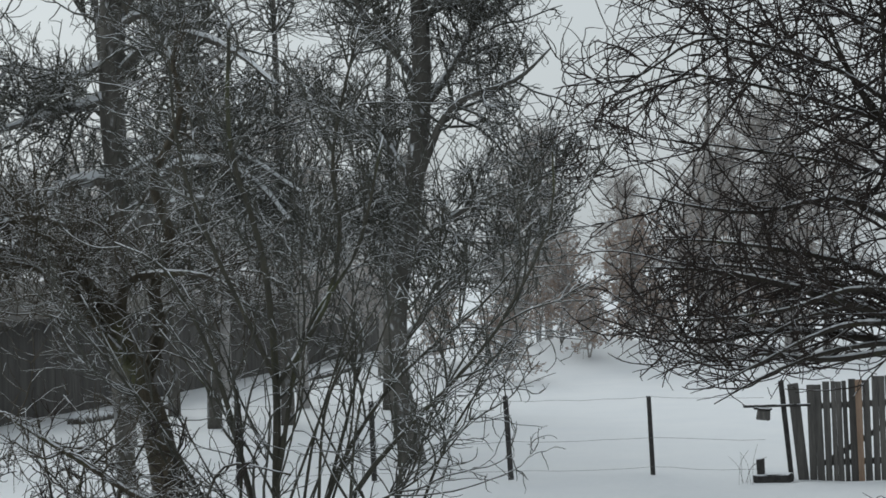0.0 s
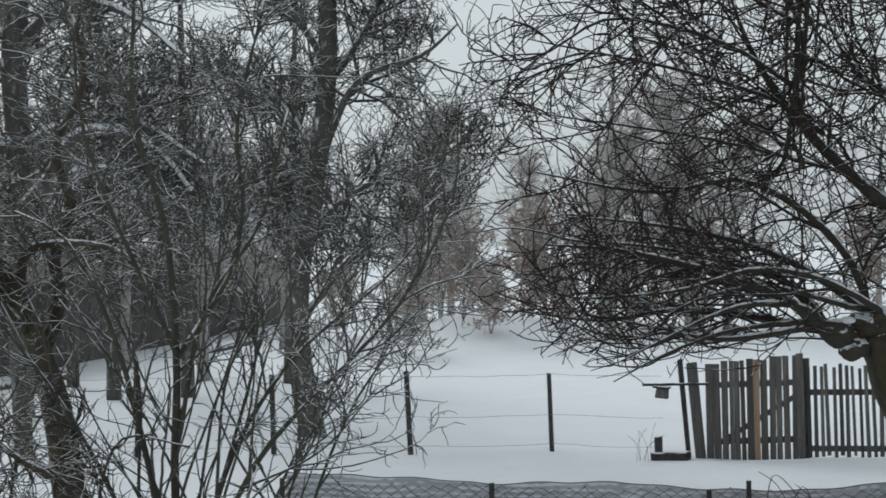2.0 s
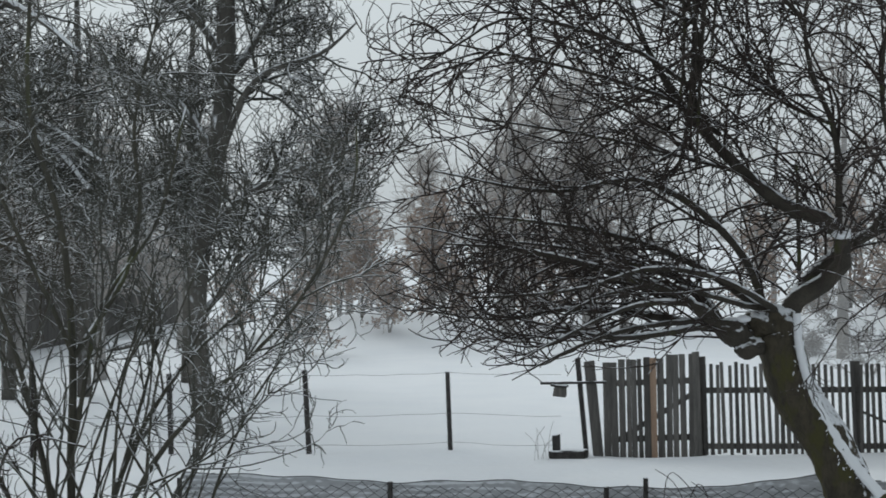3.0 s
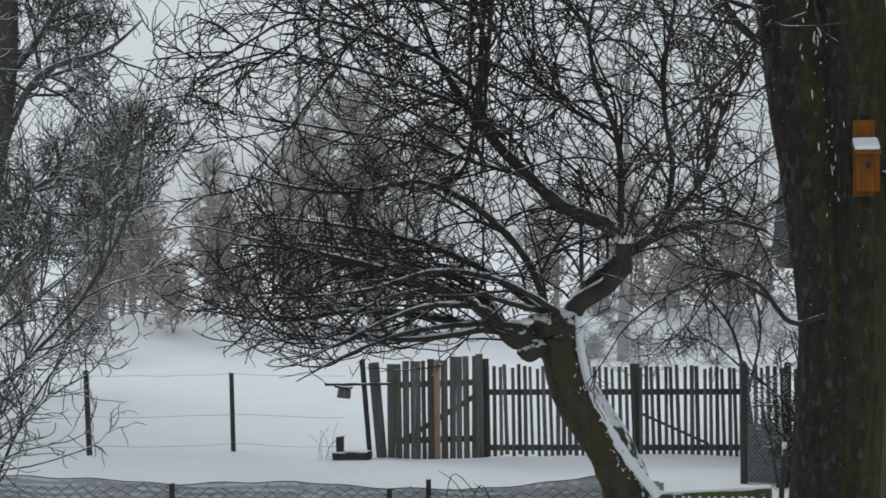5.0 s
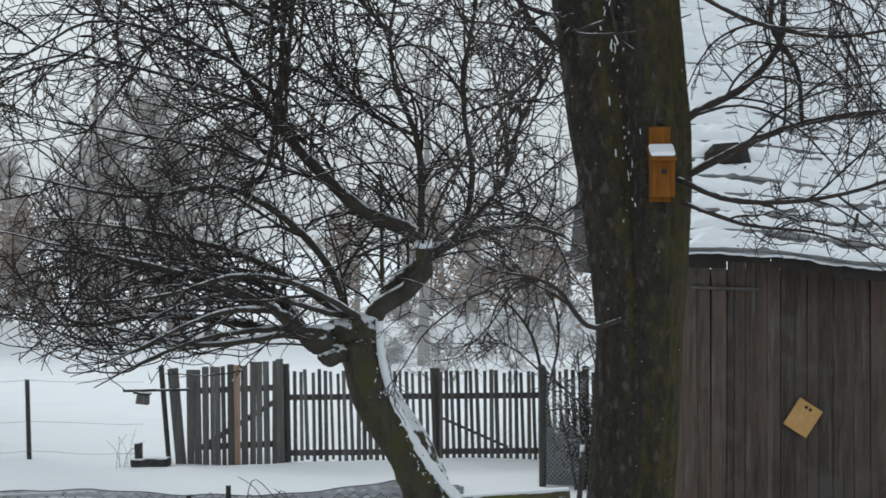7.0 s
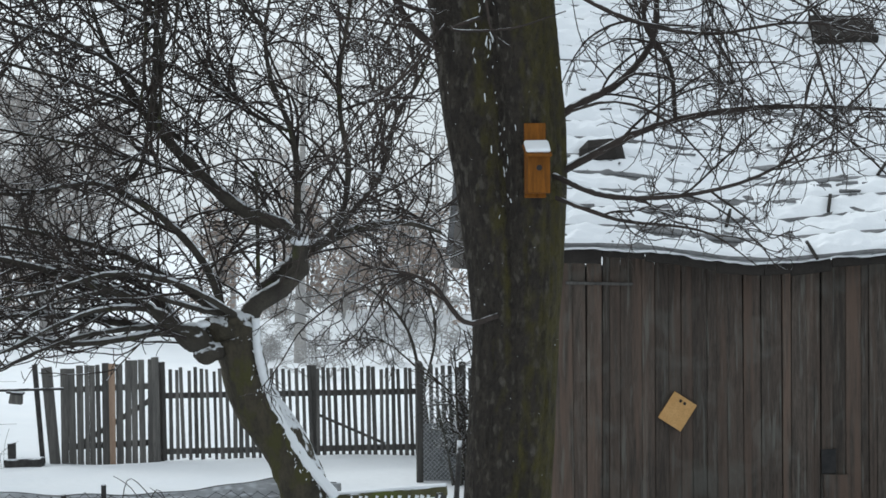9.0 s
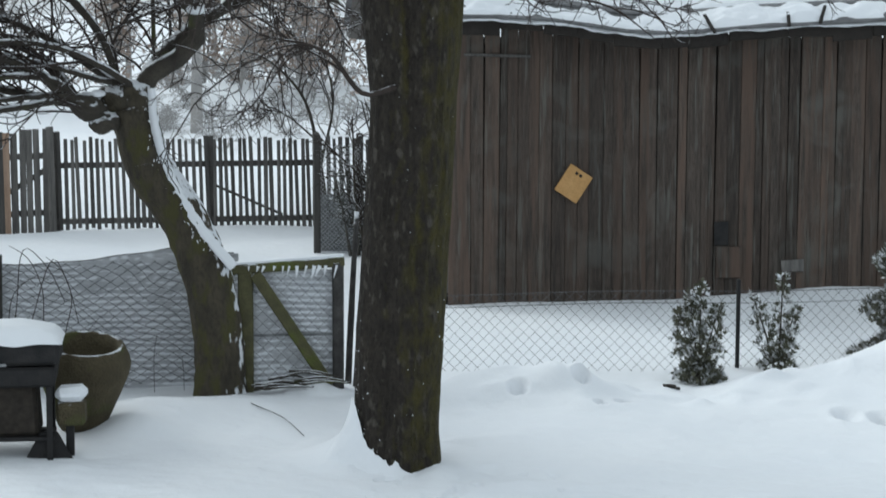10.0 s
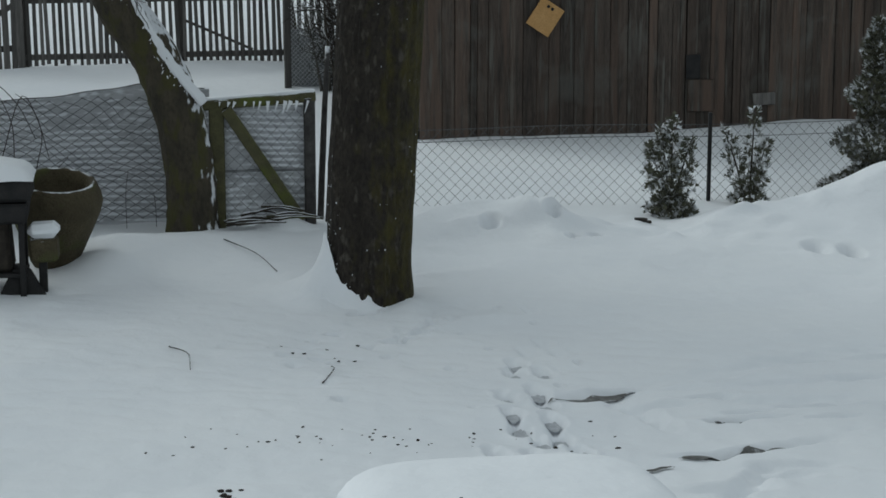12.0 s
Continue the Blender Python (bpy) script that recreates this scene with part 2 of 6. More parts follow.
def stem(name, pts, r0, r1, material, parent, sides=9, n=26, lump=0.08, flare=0.0, seed=0, label=""):
    """A tapered, lumpy stem along a curve, closed at its ends."""
    P = resample(pts, n)
    rng = np.random.default_rng(seed)
    R = np.linspace(1, 0, n) ** 0.9 * (r0 - r1) + r1
    if flare:
        R = R * (1 + flare * np.exp(-np.arange(n) / 2.2))
    V, F = tube_arrays(P[None], R[None], sides)
    V = V.reshape(n, sides, 3)
    bump = 1 + lump * (rng.normal(size=(n, sides)) * 0.5 + np.sin(np.arange(sides) * 2 * np.pi / sides * 3 + np.linspace(0, 5, n)[:, None]))
    V = P[:, None] + (V - P[:, None]) * bump[..., None]
    V = np.concatenate([V.reshape(-1, 3), P[:1], P[-1:]])
    k = n * sides
    faces = [tuple(f) for f in F] + [((s + 1) % sides, s, k) for s in range(sides)] + [(k - sides + s, k - sides + (s + 1) % sides, k + 1) for s in range(sides)]
    return put(name, mesh_of(name, V, faces, True), material, parent, label)


def sprout(P, R, count, length, rng, angle=(35, 75), n=6, jitter=0.22, pull=(0, 0, 0.05), umin=0.2, ratio=0.55, rmax=0.02, rmin=0.002, keep_len=0.4, flat=0.0, curl=0.08):
    """count shoots on each of the polylines P: bent, tapered, leaning towards 'pull'."""
    N, m, _ = P.shape
    idx = np.repeat(np.arange(N), count)
    K = len(idx)
    u = rng.uniform(umin, 0.99, K)
    s = u * (m - 1)
    i = s.astype(int)
    f = (s - i)[:, None]
    start = P[idx, i] * (1 - f) + P[idx, i + 1] * f
    rad = R[idx, i] * (1 - f[:, 0]) + R[idx, i + 1] * f[:, 0]
    t = P[idx, i + 1] - P[idx, i]
    t /= np.linalg.norm(t, axis=1, keepdims=True) + 1e-9
    q = np.cross(t, rng.normal(size=(K, 3)))
    q[:, 2] *= 1 - flat
    q /= np.linalg.norm(q, axis=1, keepdims=True) + 1e-9
    a = np.radians(rng.uniform(*angle, K))[:, None]
    d = np.cos(a) * t + np.sin(a) * q
    L = length * rng.uniform(0.5, 1.35, K) * (1 - (1 - keep_len) * u)
    bend = rng.normal(size=(K, 3)) * curl
    out, p = [start], start
    for _ in range(n - 1):
        d = d + rng.normal(size=(K, 3)) * jitter + bend + np.array(pull)
        d /= np.linalg.norm(d, axis=1, keepdims=True) + 1e-9
        p = p + d * (L / (n - 1))[:, None]
        out.append(p)
    r0 = np.minimum(rad * ratio, rmax) * rng.uniform(0.7, 1.1, K)
    r0 = np.maximum(r0, rmin * 1.3)
    return np.stack(out, 1), r0[:, None] * np.linspace(1, 0, n)[None] ** 0.8 * 0.75 + np.maximum(0.25 * r0, rmin)[:, None]


def limb_arrays(limbs, n=14):
    return (np.stack([resample(p, n) for p, _, _ in limbs]), np.stack([np.linspace(a, b, n) for _, a, b in limbs]))


def bare_tree(tree, limbs, levels, m_limb, m_twig, seed, sides=7, prefix="limb", room=None, crown="crown"):
    """Limbs as parts of their own, and the twigs grown on them as one crown."""
    rng = np.random.default_rng(seed)
    for k, (p, a, b) in enumerate(limbs):
        stem(prefix, p, a, b, m_limb, tree, sides=sides, n=18, lump=0.10, seed=seed + k)
    P, R = limb_arrays(limbs)
    groups = []
    for lv in levels:
        P, R = sprout(P, R, rng=rng, **lv)
        if room:
            inside = room(P).all(1)
            P, R = P[inside], R[inside]
        groups.append((P, R))
    big, fine = groups[:1], groups[1:]
    v1, f1 = joined(big, 4)
    v2, f2 = joined(fine, 3) if fine else (np.zeros((0, 3)), np.zeros((0, 4), int))
    me = mesh_of(crown, np.concatenate([v1, v2]), np.concatenate([f1, f2 + len(v1)]), True)
    return put(crown, me, m_twig, tree, "tangle of bare twigs")


# ---- ground ----
MOUNDS = [  # x, y, height, half widths: snow banks, drifts and skirts
    (3.25, 16.5, 0.30, 0.55, 0.42), (2.5, 16.6, 0.13, 0.6, 0.4), (6.5, 16.6, 0.44, 0.75, 0.6), (5.4, 16.7, 0.14, 0.7, 0.45), (7.8, 16.6, 0.5, 1.0, 0.7),
    (1.2, 17.02, 0.13, 0.22, 0.12), (-0.22, 15.5, 0.15, 0.33, 0.33), (1.22, 14.5, 0.10, 0.25, 0.3), (1.27, 14.33, 0.17, 0.15, 0.2), (-0.15, 16.1, 0.16, 0.5, 0.4), (0.5, 16.6, 0.08, 0.7, 0.4), (4.2, 15.7, 0.06, 1.5, 0.5),
    (7.6, 22.1, 0.13, 2.2, 0.6), (-13.5, 64, 0.9, 3.5, 4.0), (3.5, 62, 1.0, 6.0, 3.0), (-5.0, 29.6, -0.05, 3.0, 0.5), (-1.0, 30.2, 0.06, 4.0, 0.6), (-2.4, 30.5, -0.10, 0.9, 0.45), (0.0, 19.5, 0.10, 7.0, 1.0),
]
rg = random.Random(4)
DENTS = []  # x, y, depth, half widths
FEET = [(2.28, 12.07), (2.46, 12.04), (2.34, 12.3), (2.13, 11.53), (2.34, 11.62), (2.33, 11.36), (2.09, 11.12), (2.09, 10.88), (2.30, 10.98), (2.18, 10.65), (2.29, 10.71), (2.34, 10.4), (2.08, 10.36), (1.88, 10.47), (2.62, 12.84), (2.66, 12.53), (2.47, 12.62), (2.71, 13.76)]
for k, (fx, fy) in enumerate(FEET):  # footprints leading to the car
    deep = 0.03 if fy > 12.4 else 0.068
    DENTS.append((fx, fy, deep * 1.15, 0.058, 0.10))
    DENTS.append((fx - 0.015, fy + 0.13, deep * 0.6, 0.045, 0.06))
DENTS += [(5.65, 15.38, 0.12, 0.085, 0.15), (5.40, 15.52, 0.12, 0.085, 0.15), (3.38, 16.28, 0.16, 0.06, 0.07), (2.85, 16.25, 0.14, 0.07, 0.08), (3.47, 15.9, 0.12, 0.05, 0.06), (3.67, 15.98, 0.10, 0.06, 0.06),
          (1.85, 13.35, 0.05, 0.08, 0.05), (1.98, 13.55, 0.04, 0.06, 0.05), (1.55, 13.95, 0.04, 0.08, 0.04),
          (2.66, 11.52, 0.045, 0.28, 0.08), (3.15, 10.28, 0.06, 0.32, 0.05), (3.3, 10.9, 0.04, 0.09, 0.04), (3.9, 11.6, 0.025, 0.5, 0.04), (4.6, 12.1, 0.025, 0.6, 0.05), (2.95, 9.65, 0.05, 0.2, 0.08), (3.3, 9.8, 0.04, 0.15, 0.06)]




def groove(x0, y0, x1, y1, deep, wide, steps):
    """A soft furrow in the snow, shallower towards its ends."""
    for q in range(steps):
        u = (q + 0.5) / steps
        DENTS.append((x0 + (x1 - x0) * u, y0 + (y1 - y0) * u, deep * (0.35 + 0.65 * math.sin(math.pi * u)), 0.75 * abs(x1 - x0) / steps + 0.03, wide))


groove(2.88, 11.62, 4.9, 12.4, 0.035, 0.07, 8)
groove(2.74, 11.42, 2.98, 10.85, 0.05, 0.13, 4)
groove(2.95, 10.15, 3.85, 10.48, 0.05, 0.06, 6)
groove(3.4, 11.3, 4.3, 11.2, 0.03, 0.08, 4)
groove(2.9, 9.5, 3.25, 9.95, 0.05, 0.06, 5)
DENTS += [(1.66, 13.11, 0.12, 0.06, 0.07), (1.76, 13.18, 0.09, 0.04, 0.05), (1.88, 13.38, 0.11, 0.05, 0.06), (1.48, 13.89, 0.05, 0.05, 0.05), (1.58, 13.93, 0.05, 0.05, 0.05), (1.98, 13.6, 0.04, 0.03, 0.09), (1.12, 13.15, 0.06, 0.03, 0.06), (1.1, 12.61, 0.04, 0.04, 0.05), (2.94, 17.0, 0.10, 0.06, 0.07)]
rl = random.Random(14)
for k in range(90):  # lumps on the shovelled bank
    MOUNDS.append((rl.uniform(2.0, 8.0), rl.gauss(16.45, 0.35), rl.uniform(0.01, 0.045), rl.uniform(0.07, 0.26), rl.uniform(0.06, 0.2)))
for k in range(170):  # faint swells and pits in the yard
    MOUNDS.append((rl.uniform(-2.0, 6.5), rl.uniform(9.0, 15.5), rl.uniform(-0.035, 0.035), rl.uniform(0.06, 0.4), rl.uniform(0.06, 0.3)))
for k in range(34):
    DENTS.append((rl.gauss(1.7, 0.6), rl.gauss(13.0, 0.7), rl.uniform(0.02, 0.055), rl.uniform(0.02, 0.05), rl.uniform(0.025, 0.06)))
for k in range(26):
    DENTS.append((rl.uniform(2.8, 5.2), rl.uniform(9.4, 12.0), rl.uniform(0.02, 0.06), rl.uniform(0.05, 0.25), rl.uniform(0.03, 0.06)))


GRAIN = [(rl.uniform(8, 34), rl.uniform(8, 34), rl.uniform(0, 6.3), rl.uniform(0.0008, 0.0022)) for _ in range(9)]


def height(x, y):
    x, y = np.asarray(x, float), np.asarray(y, float)
    z = 0.018 * np.sin(x * 1.7 + 0.6 * y) + 0.015 * np.sin(y * 2.3 - 0.8 * x + 1.0) + 0.006 * np.sin(5.1 * x + 1.3) * np.sin(4.3 * y)
    z = z + 0.0035 * np.sin(13.7 * x + 3.1 * y) * np.sin(11.9 * y - 4.7 * x)
    yard = np.exp(-((np.clip(y, 8, None) - 8) / 9.0) ** 4)
    for fx, fy, ph, amp in GRAIN:
        z = z + yard * amp * np.sin(fx * x + fy * y + ph) * np.sin(0.37 * fy * x - 0.61 * fx * y + 2 * ph)
    z = z - 0.02 + np.clip((y - 50) * 0.016, 0, 1.6) + 0.25 * np.sin(x * 0.11 + 1) * np.clip((y - 45) / 40, 0, 1)
    for cx, cy, h, sx, sy in MOUNDS:
        z = z + h * np.exp(-((x - cx) / sx) ** 2 - ((y - cy) / sy) ** 2)
    for cx, cy, h, sx, sy in DENTS:
        e = ((x - cx) / sx) ** 2 + ((y - cy) / sy) ** 2
        z = z - h * np.exp(-e**2) + 0.07 * h * np.exp(-((e - 2.2) / 1.1) ** 2)
    return z


def hz(x, y):
    return float(height(x, y))


gx = np.r_[-2000, -900, -400, -200, np.arange(-100, -30, 5.0), np.arange(-30, -3, 0.6), np.arange(-3, 1.6, 0.04), np.arange(1.6, 3.8, 0.018), np.arange(3.8, 8, 0.035), np.arange(8, 30, 0.6), np.arange(30, 100, 5.0), 200, 400, 900, 2000]
gy = np.r_[-2000, -500, -100, -30, -5, np.arange(0, 8, 0.25), np.arange(8, 9.6, 0.04), np.arange(9.6, 13.4, 0.018), np.arange(13.4, 18, 0.035), np.arange(18, 40, 0.3), np.arange(40, 120, 1.5), np.arange(120, 200, 10), 300, 600, 1200, 2500]
GX, GY = np.meshgrid(gx, gy)
GZ = height(GX, GY)
nx, ny = len(gx), len(gy)
ii = (np.arange(ny - 1)[:, None] * nx + np.arange(nx - 1)[None]).ravel()
ground = put("ground", mesh_of("ground", np.stack([GX, GY, GZ], -1).reshape(-1, 3), np.stack([ii, ii + 1, ii + nx + 1, ii + nx], 1), True), M_SNOW)
tagged(ground, "deep white snow with footprints and wheel ruts", "snow ground", kind="structure")

# ---- trees: the course of each main stem in metres, after the radius at its foot and at its tip ----
def bough(limbs, foot_radius, tip_radius, *course):
    limbs.append((list(course), foot_radius, tip_radius))



APPLE_TRUNK = []
bough(APPLE_TRUNK, 0.215, 0.192, (0.43, 17.2, -0.08), (0.4, 17.2, 0.67), (0.33, 17.2, 1.03), (0.18, 17.2, 1.44), (-0.15, 17.2, 1.97), (-0.28, 17.2, 2.43))
SNOW_STRIP = []
bough(SNOW_STRIP, 0.044, 0.030, (0.55, 17.03, 1.09), (0.3, 17.03, 1.4), (0.04, 17.03, 1.86), (-0.1, 17.03, 2.38), (-0.11, 17.03, 2.59))
APPLE_LIMBS = []
bough(APPLE_LIMBS, 0.090, 0.049, (-0.34, 17.2, 2.3), (-0.58, 17.1, 2.46), (-0.74, 17.03, 2.5), (-0.87, 16.95, 2.58))
bough(APPLE_LIMBS, 0.045, 0.009, (-0.81, 16.95, 2.52), (-1, 16.8, 2.71), (-1.45, 16.65, 2.9), (-2.43, 16.35, 3.16), (-2.9, 16.2, 3.2))
bough(APPLE_LIMBS, 0.032, 0.007, (-0.8, 16.95, 2.5), (-1.6, 16.73, 2.41), (-2, 16.61, 2.47), (-2.4, 16.5, 2.38))
bough(APPLE_LIMBS, 0.032, 0.007, (-0.68, 17, 2.43), (-0.87, 17.1, 2.73), (-1.65, 17.3, 3.06), (-2.84, 17.5, 3.25))
bough(APPLE_LIMBS, 0.027, 0.007, (-0.44, 17, 2.64), (-1.32, 16.7, 2.83), (-1.77, 16.55, 2.72), (-2.11, 16.4, 2.52))
bough(APPLE_LIMBS, 0.039, 0.006, (-0.69, 17.2, 2.44), (-1.53, 17, 2.61), (-2.04, 16.9, 2.64), (-2.49, 16.8, 2.57), (-3.2, 16.6, 2.65))
bough(APPLE_LIMBS, 0.032, 0.006, (-0.68, 17.1, 2.44), (-0.86, 16.88, 2.64), (-1.22, 16.66, 2.7), (-2.05, 16.22, 2.39), (-2.28, 16, 2.27))
bough(APPLE_LIMBS, 0.039, 0.008, (-0.34, 17.2, 2.39), (-0.49, 17.11, 2.97), (-0.78, 17.02, 3.35), (-1.05, 16.94, 3.56), (-1.33, 16.85, 3.7), (-2.06, 16.68, 3.62), (-3.04, 16.5, 3.8))
bough(APPLE_LIMBS, 0.039, 0.006, (-0.28, 17.1, 2.54), (-1.08, 17.33, 3.06), (-2.48, 17.68, 3.4), (-3.09, 17.8, 3.45))
bough(APPLE_LIMBS, 0.032, 0.006, (-0.26, 17.1, 2.59), (-0.44, 16.92, 2.73), (-0.86, 16.73, 2.93), (-1.31, 16.55, 2.97), (-1.75, 16.37, 2.84), (-2.68, 16, 2.76))
bough(APPLE_LIMBS, 0.090, 0.012, (-0.3, 17.2, 2.3), (-0.19, 17.18, 2.63), (0.27, 17.14, 3.01), (0.24, 17.12, 3.28), (-0.21, 17.1, 3.49), (-0.49, 17.08, 3.73), (-1.34, 17.02, 4.86), (-1.48, 17, 5.28))
bough(APPLE_LIMBS, 0.029, 0.011, (-0.87, 17.1, 4.15), (-0.94, 17.03, 4.43), (-0.87, 16.95, 4.81), (-0.96, 16.88, 5.17), (-0.91, 16.8, 5.54))
bough(APPLE_LIMBS, 0.023, 0.006, (-0.73, 17.1, 4.08), (-1.06, 17, 4.34), (-1.52, 16.9, 4.52), (-3.11, 16.6, 4.91))
bough(APPLE_LIMBS, 0.096, 0.012, (-0.3, 17.2, 2.25), (-0.17, 17.26, 2.61), (0.51, 17.43, 3.25), (0.85, 17.49, 3.37), (1.25, 17.54, 3.38), (1.5, 17.6, 3.3))
bough(APPLE_LIMBS, 0.032, 0.012, (0.24, 17.2, 3.25), (0.2, 17.28, 4.16), (0.03, 17.32, 4.6), (-0.02, 17.36, 5.04), (0.08, 17.4, 5.52))
bough(APPLE_LIMBS, 0.032, 0.012, (0.46, 17.2, 3.2), (0.63, 17.28, 3.49), (0.68, 17.36, 3.88), (0.61, 17.44, 4.37), (0.74, 17.6, 5.45))
bough(APPLE_LIMBS, 0.029, 0.011, (0.51, 17.2, 3.25), (1, 17.52, 3.89), (1.11, 17.68, 4.29), (1.37, 17.84, 4.74), (1.48, 18, 5.21))
bough(APPLE_LIMBS, 0.020, 0.011, (-0.09, 17.2, 2.92), (-0.09, 17.1, 3.25), (-0.1, 17, 3.82))
bough(APPLE_LIMBS, 0.020, 0.006, (-0.45, 17.1, 3.73), (-1.47, 17.42, 4.03), (-3.4, 17.9, 4.4))
bough(APPLE_LIMBS, 0.023, 0.006, (-0.96, 17, 4.48), (-1.43, 16.88, 4.8), (-1.88, 16.76, 4.97), (-2.47, 16.64, 5.05), (-3, 16.52, 4.76), (-3.57, 16.4, 4.71))
bough(APPLE_LIMBS, 0.020, 0.006, (-0.92, 17, 5), (-1.8, 16.9, 5.46), (-2.36, 16.85, 5.54), (-2.96, 16.8, 5.4))
bough(APPLE_LIMBS, 0.020, 0.011, (-0.02, 17.3, 5.03), (-0.4, 17.15, 5.4), (-0.87, 17, 5.66))
bough(APPLE_LIMBS, 0.020, 0.009, (0.17, 17.3, 4.17), (-0.21, 17.48, 4.37), (-0.71, 17.82, 5.09), (-0.82, 18, 5.51))
bough(APPLE_LIMBS, 0.023, 0.011, (-0.87, 16.9, 5.51), (-0.91, 16.83, 4.94), (-0.95, 16.77, 4.37), (-1.04, 16.7, 3.81))
BIG_LIMBS = []
bough(BIG_LIMBS, 0.030, 0.008, (1.94, 14.3, 3.65), (2.89, 14.17, 4.08), (3.28, 14.13, 4.14), (4.87, 14, 4.11))
bough(BIG_LIMBS, 0.021, 0.006, (1.92, 14.2, 3.72), (2.29, 14, 3.54), (2.75, 13.9, 3.52), (3.16, 13.8, 3.59), (4.1, 13.6, 4.08))
bough(BIG_LIMBS, 0.018, 0.004, (1.92, 14.2, 3.56), (2.38, 14.04, 3.38), (3.1, 13.88, 3.24), (3.36, 13.8, 3.04))
bough(BIG_LIMBS, 0.030, 0.021, (1.94, 14.3, 3.97), (2.13, 14.36, 4.15), (2.49, 14.42, 4.34), (2.75, 14.48, 4.63), (2.77, 14.6, 5.38))
bough(BIG_LIMBS, 0.015, 0.021, (2.85, 14.1, 4.08), (2.82, 14.13, 4.44), (2.65, 14.17, 4.76), (2.7, 14.2, 5.16))
bough(BIG_LIMBS, 0.012, 0.003, (2.97, 13.8, 5.34), (3.01, 13.8, 4.87), (3.17, 13.8, 4.49), (3.21, 13.8, 4.17))
bough(BIG_LIMBS, 0.011, 0.003, (3.71, 13.6, 5.47), (3.67, 13.6, 4.85), (3.73, 13.6, 4.47), (3.85, 13.6, 4.16))
bough(BIG_LIMBS, 0.021, 0.006, (1.59, 14.1, 2.7), (1.39, 14.07, 2.65), (1.11, 14.03, 2.94), (0.64, 14, 3.06))
bough(BIG_LIMBS, 0.030, 0.021, (1.3, 14.3, 4.53), (1.06, 14.27, 4.68), (0.9, 14.23, 4.91), (0.82, 14.2, 5.23))
bough(BIG_LIMBS, 0.011, 0.003, (1.25, 14.2, 4.75), (0.88, 14.1, 4.31), (0.64, 14, 4.15), (0.48, 13.9, 3.79), (0.33, 13.8, 3.6))
bough(BIG_LIMBS, 0.018, 0.014, (1.17, 14.2, 4.83), (1, 14, 4.83), (0.83, 13.8, 4.9), (0.63, 13.6, 5.14))
bough(BIG_LIMBS, 0.018, 0.006, (2.09, 14.2, 5), (2.45, 13.95, 4.77), (2.99, 13.7, 4.63), (3.51, 13.45, 4.68), (3.98, 13.2, 4.62))
bough(BIG_LIMBS, 0.024, 0.007, (2.09, 14.2, 5.31), (2.65, 13.95, 5.2), (3.38, 13.7, 4.9), (4.17, 13.45, 4.84), (4.6, 13.2, 4.7))
bough(BIG_LIMBS, 0.012, 0.004, (1.47, 14, 4.77), (1.26, 13.9, 4.68), (1.64, 13.8, 4.67), (2.02, 13.7, 4.78))
bough(BIG_LIMBS, 0.009, 0.004, (1.5, 13.95, 4.88), (1.55, 13.88, 4.64), (1.66, 13.8, 4.54))
SHRUB_STEMS = []
bough(SHRUB_STEMS, 0.041, 0.014, (-5.54, 15, -0.04), (-5.67, 15.04, 1.32), (-5.66, 15.09, 2.34), (-5.8, 15.13, 3.55), (-6.01, 15.16, 4.18), (-6.02, 15.2, 5.31))
bough(SHRUB_STEMS, 0.033, 0.009, (-5.54, 15, -0.04), (-5.76, 14.83, 1.35), (-6.17, 14.57, 2.98), (-6.36, 14.49, 3.33), (-6.7, 14.4, 3.51))
bough(SHRUB_STEMS, 0.027, 0.007, (-5.54, 15, -0.04), (-5.47, 15.09, 0.75), (-5.18, 15.26, 1.75), (-4.83, 15.34, 2.28), (-3.94, 15.51, 3.08), (-3.64, 15.6, 3.47))
bough(SHRUB_STEMS, 0.027, 0.007, (-5.54, 15, -0.04), (-5.03, 14.77, 1.37), (-3.54, 14.43, 3), (-3.21, 14.31, 3.65), (-3.18, 14.2, 4.05))
bough(SHRUB_STEMS, 0.022, 0.009, (-5.64, 15, 1.64), (-5.37, 15.16, 2.87), (-5.06, 15.24, 3.31), (-4.82, 15.4, 4.3))
bough(SHRUB_STEMS, 0.024, 0.009, (-5.62, 15, 2.35), (-5.24, 15.2, 3.05), (-5.17, 15.3, 3.49), (-5.25, 15.4, 4.04), (-5.06, 15.6, 5.22))
bough(SHRUB_STEMS, 0.022, 0.009, (-5.62, 15, 2.35), (-6.29, 14.68, 4.38), (-6.29, 14.6, 4.99))
bough(SHRUB_STEMS, 0.024, 0.009, (-5.54, 15, -0.04), (-6.44, 14.52, 2.11), (-7.03, 14.2, 3))
bough(SHRUB_STEMS, 0.016, 0.007, (-5.37, 15.2, 1.27), (-5.11, 15.35, 2.28), (-5.06, 15.5, 2.68), (-5.59, 15.8, 3.32))
bough(SHRUB_STEMS, 0.011, 0.004, (-5.04, 14.8, 1.36), (-4.31, 14.5, 1.7), (-3.79, 14.2, 2.19))
bough(SHRUB_STEMS, 0.013, 0.005, (-4.82, 15.3, 2.29), (-4.66, 15.4, 2.68), (-4.44, 15.5, 3.17), (-4.42, 15.6, 3.62))
bough(SHRUB_STEMS, 0.016, 0.005, (-5.54, 15, -0.04), (-5.32, 14.92, 0.56), (-4.48, 14.76, 1.68), (-4.18, 14.68, 2.28), (-3.76, 14.6, 2.5))
rh = random.Random(77)
SUCKERS = []
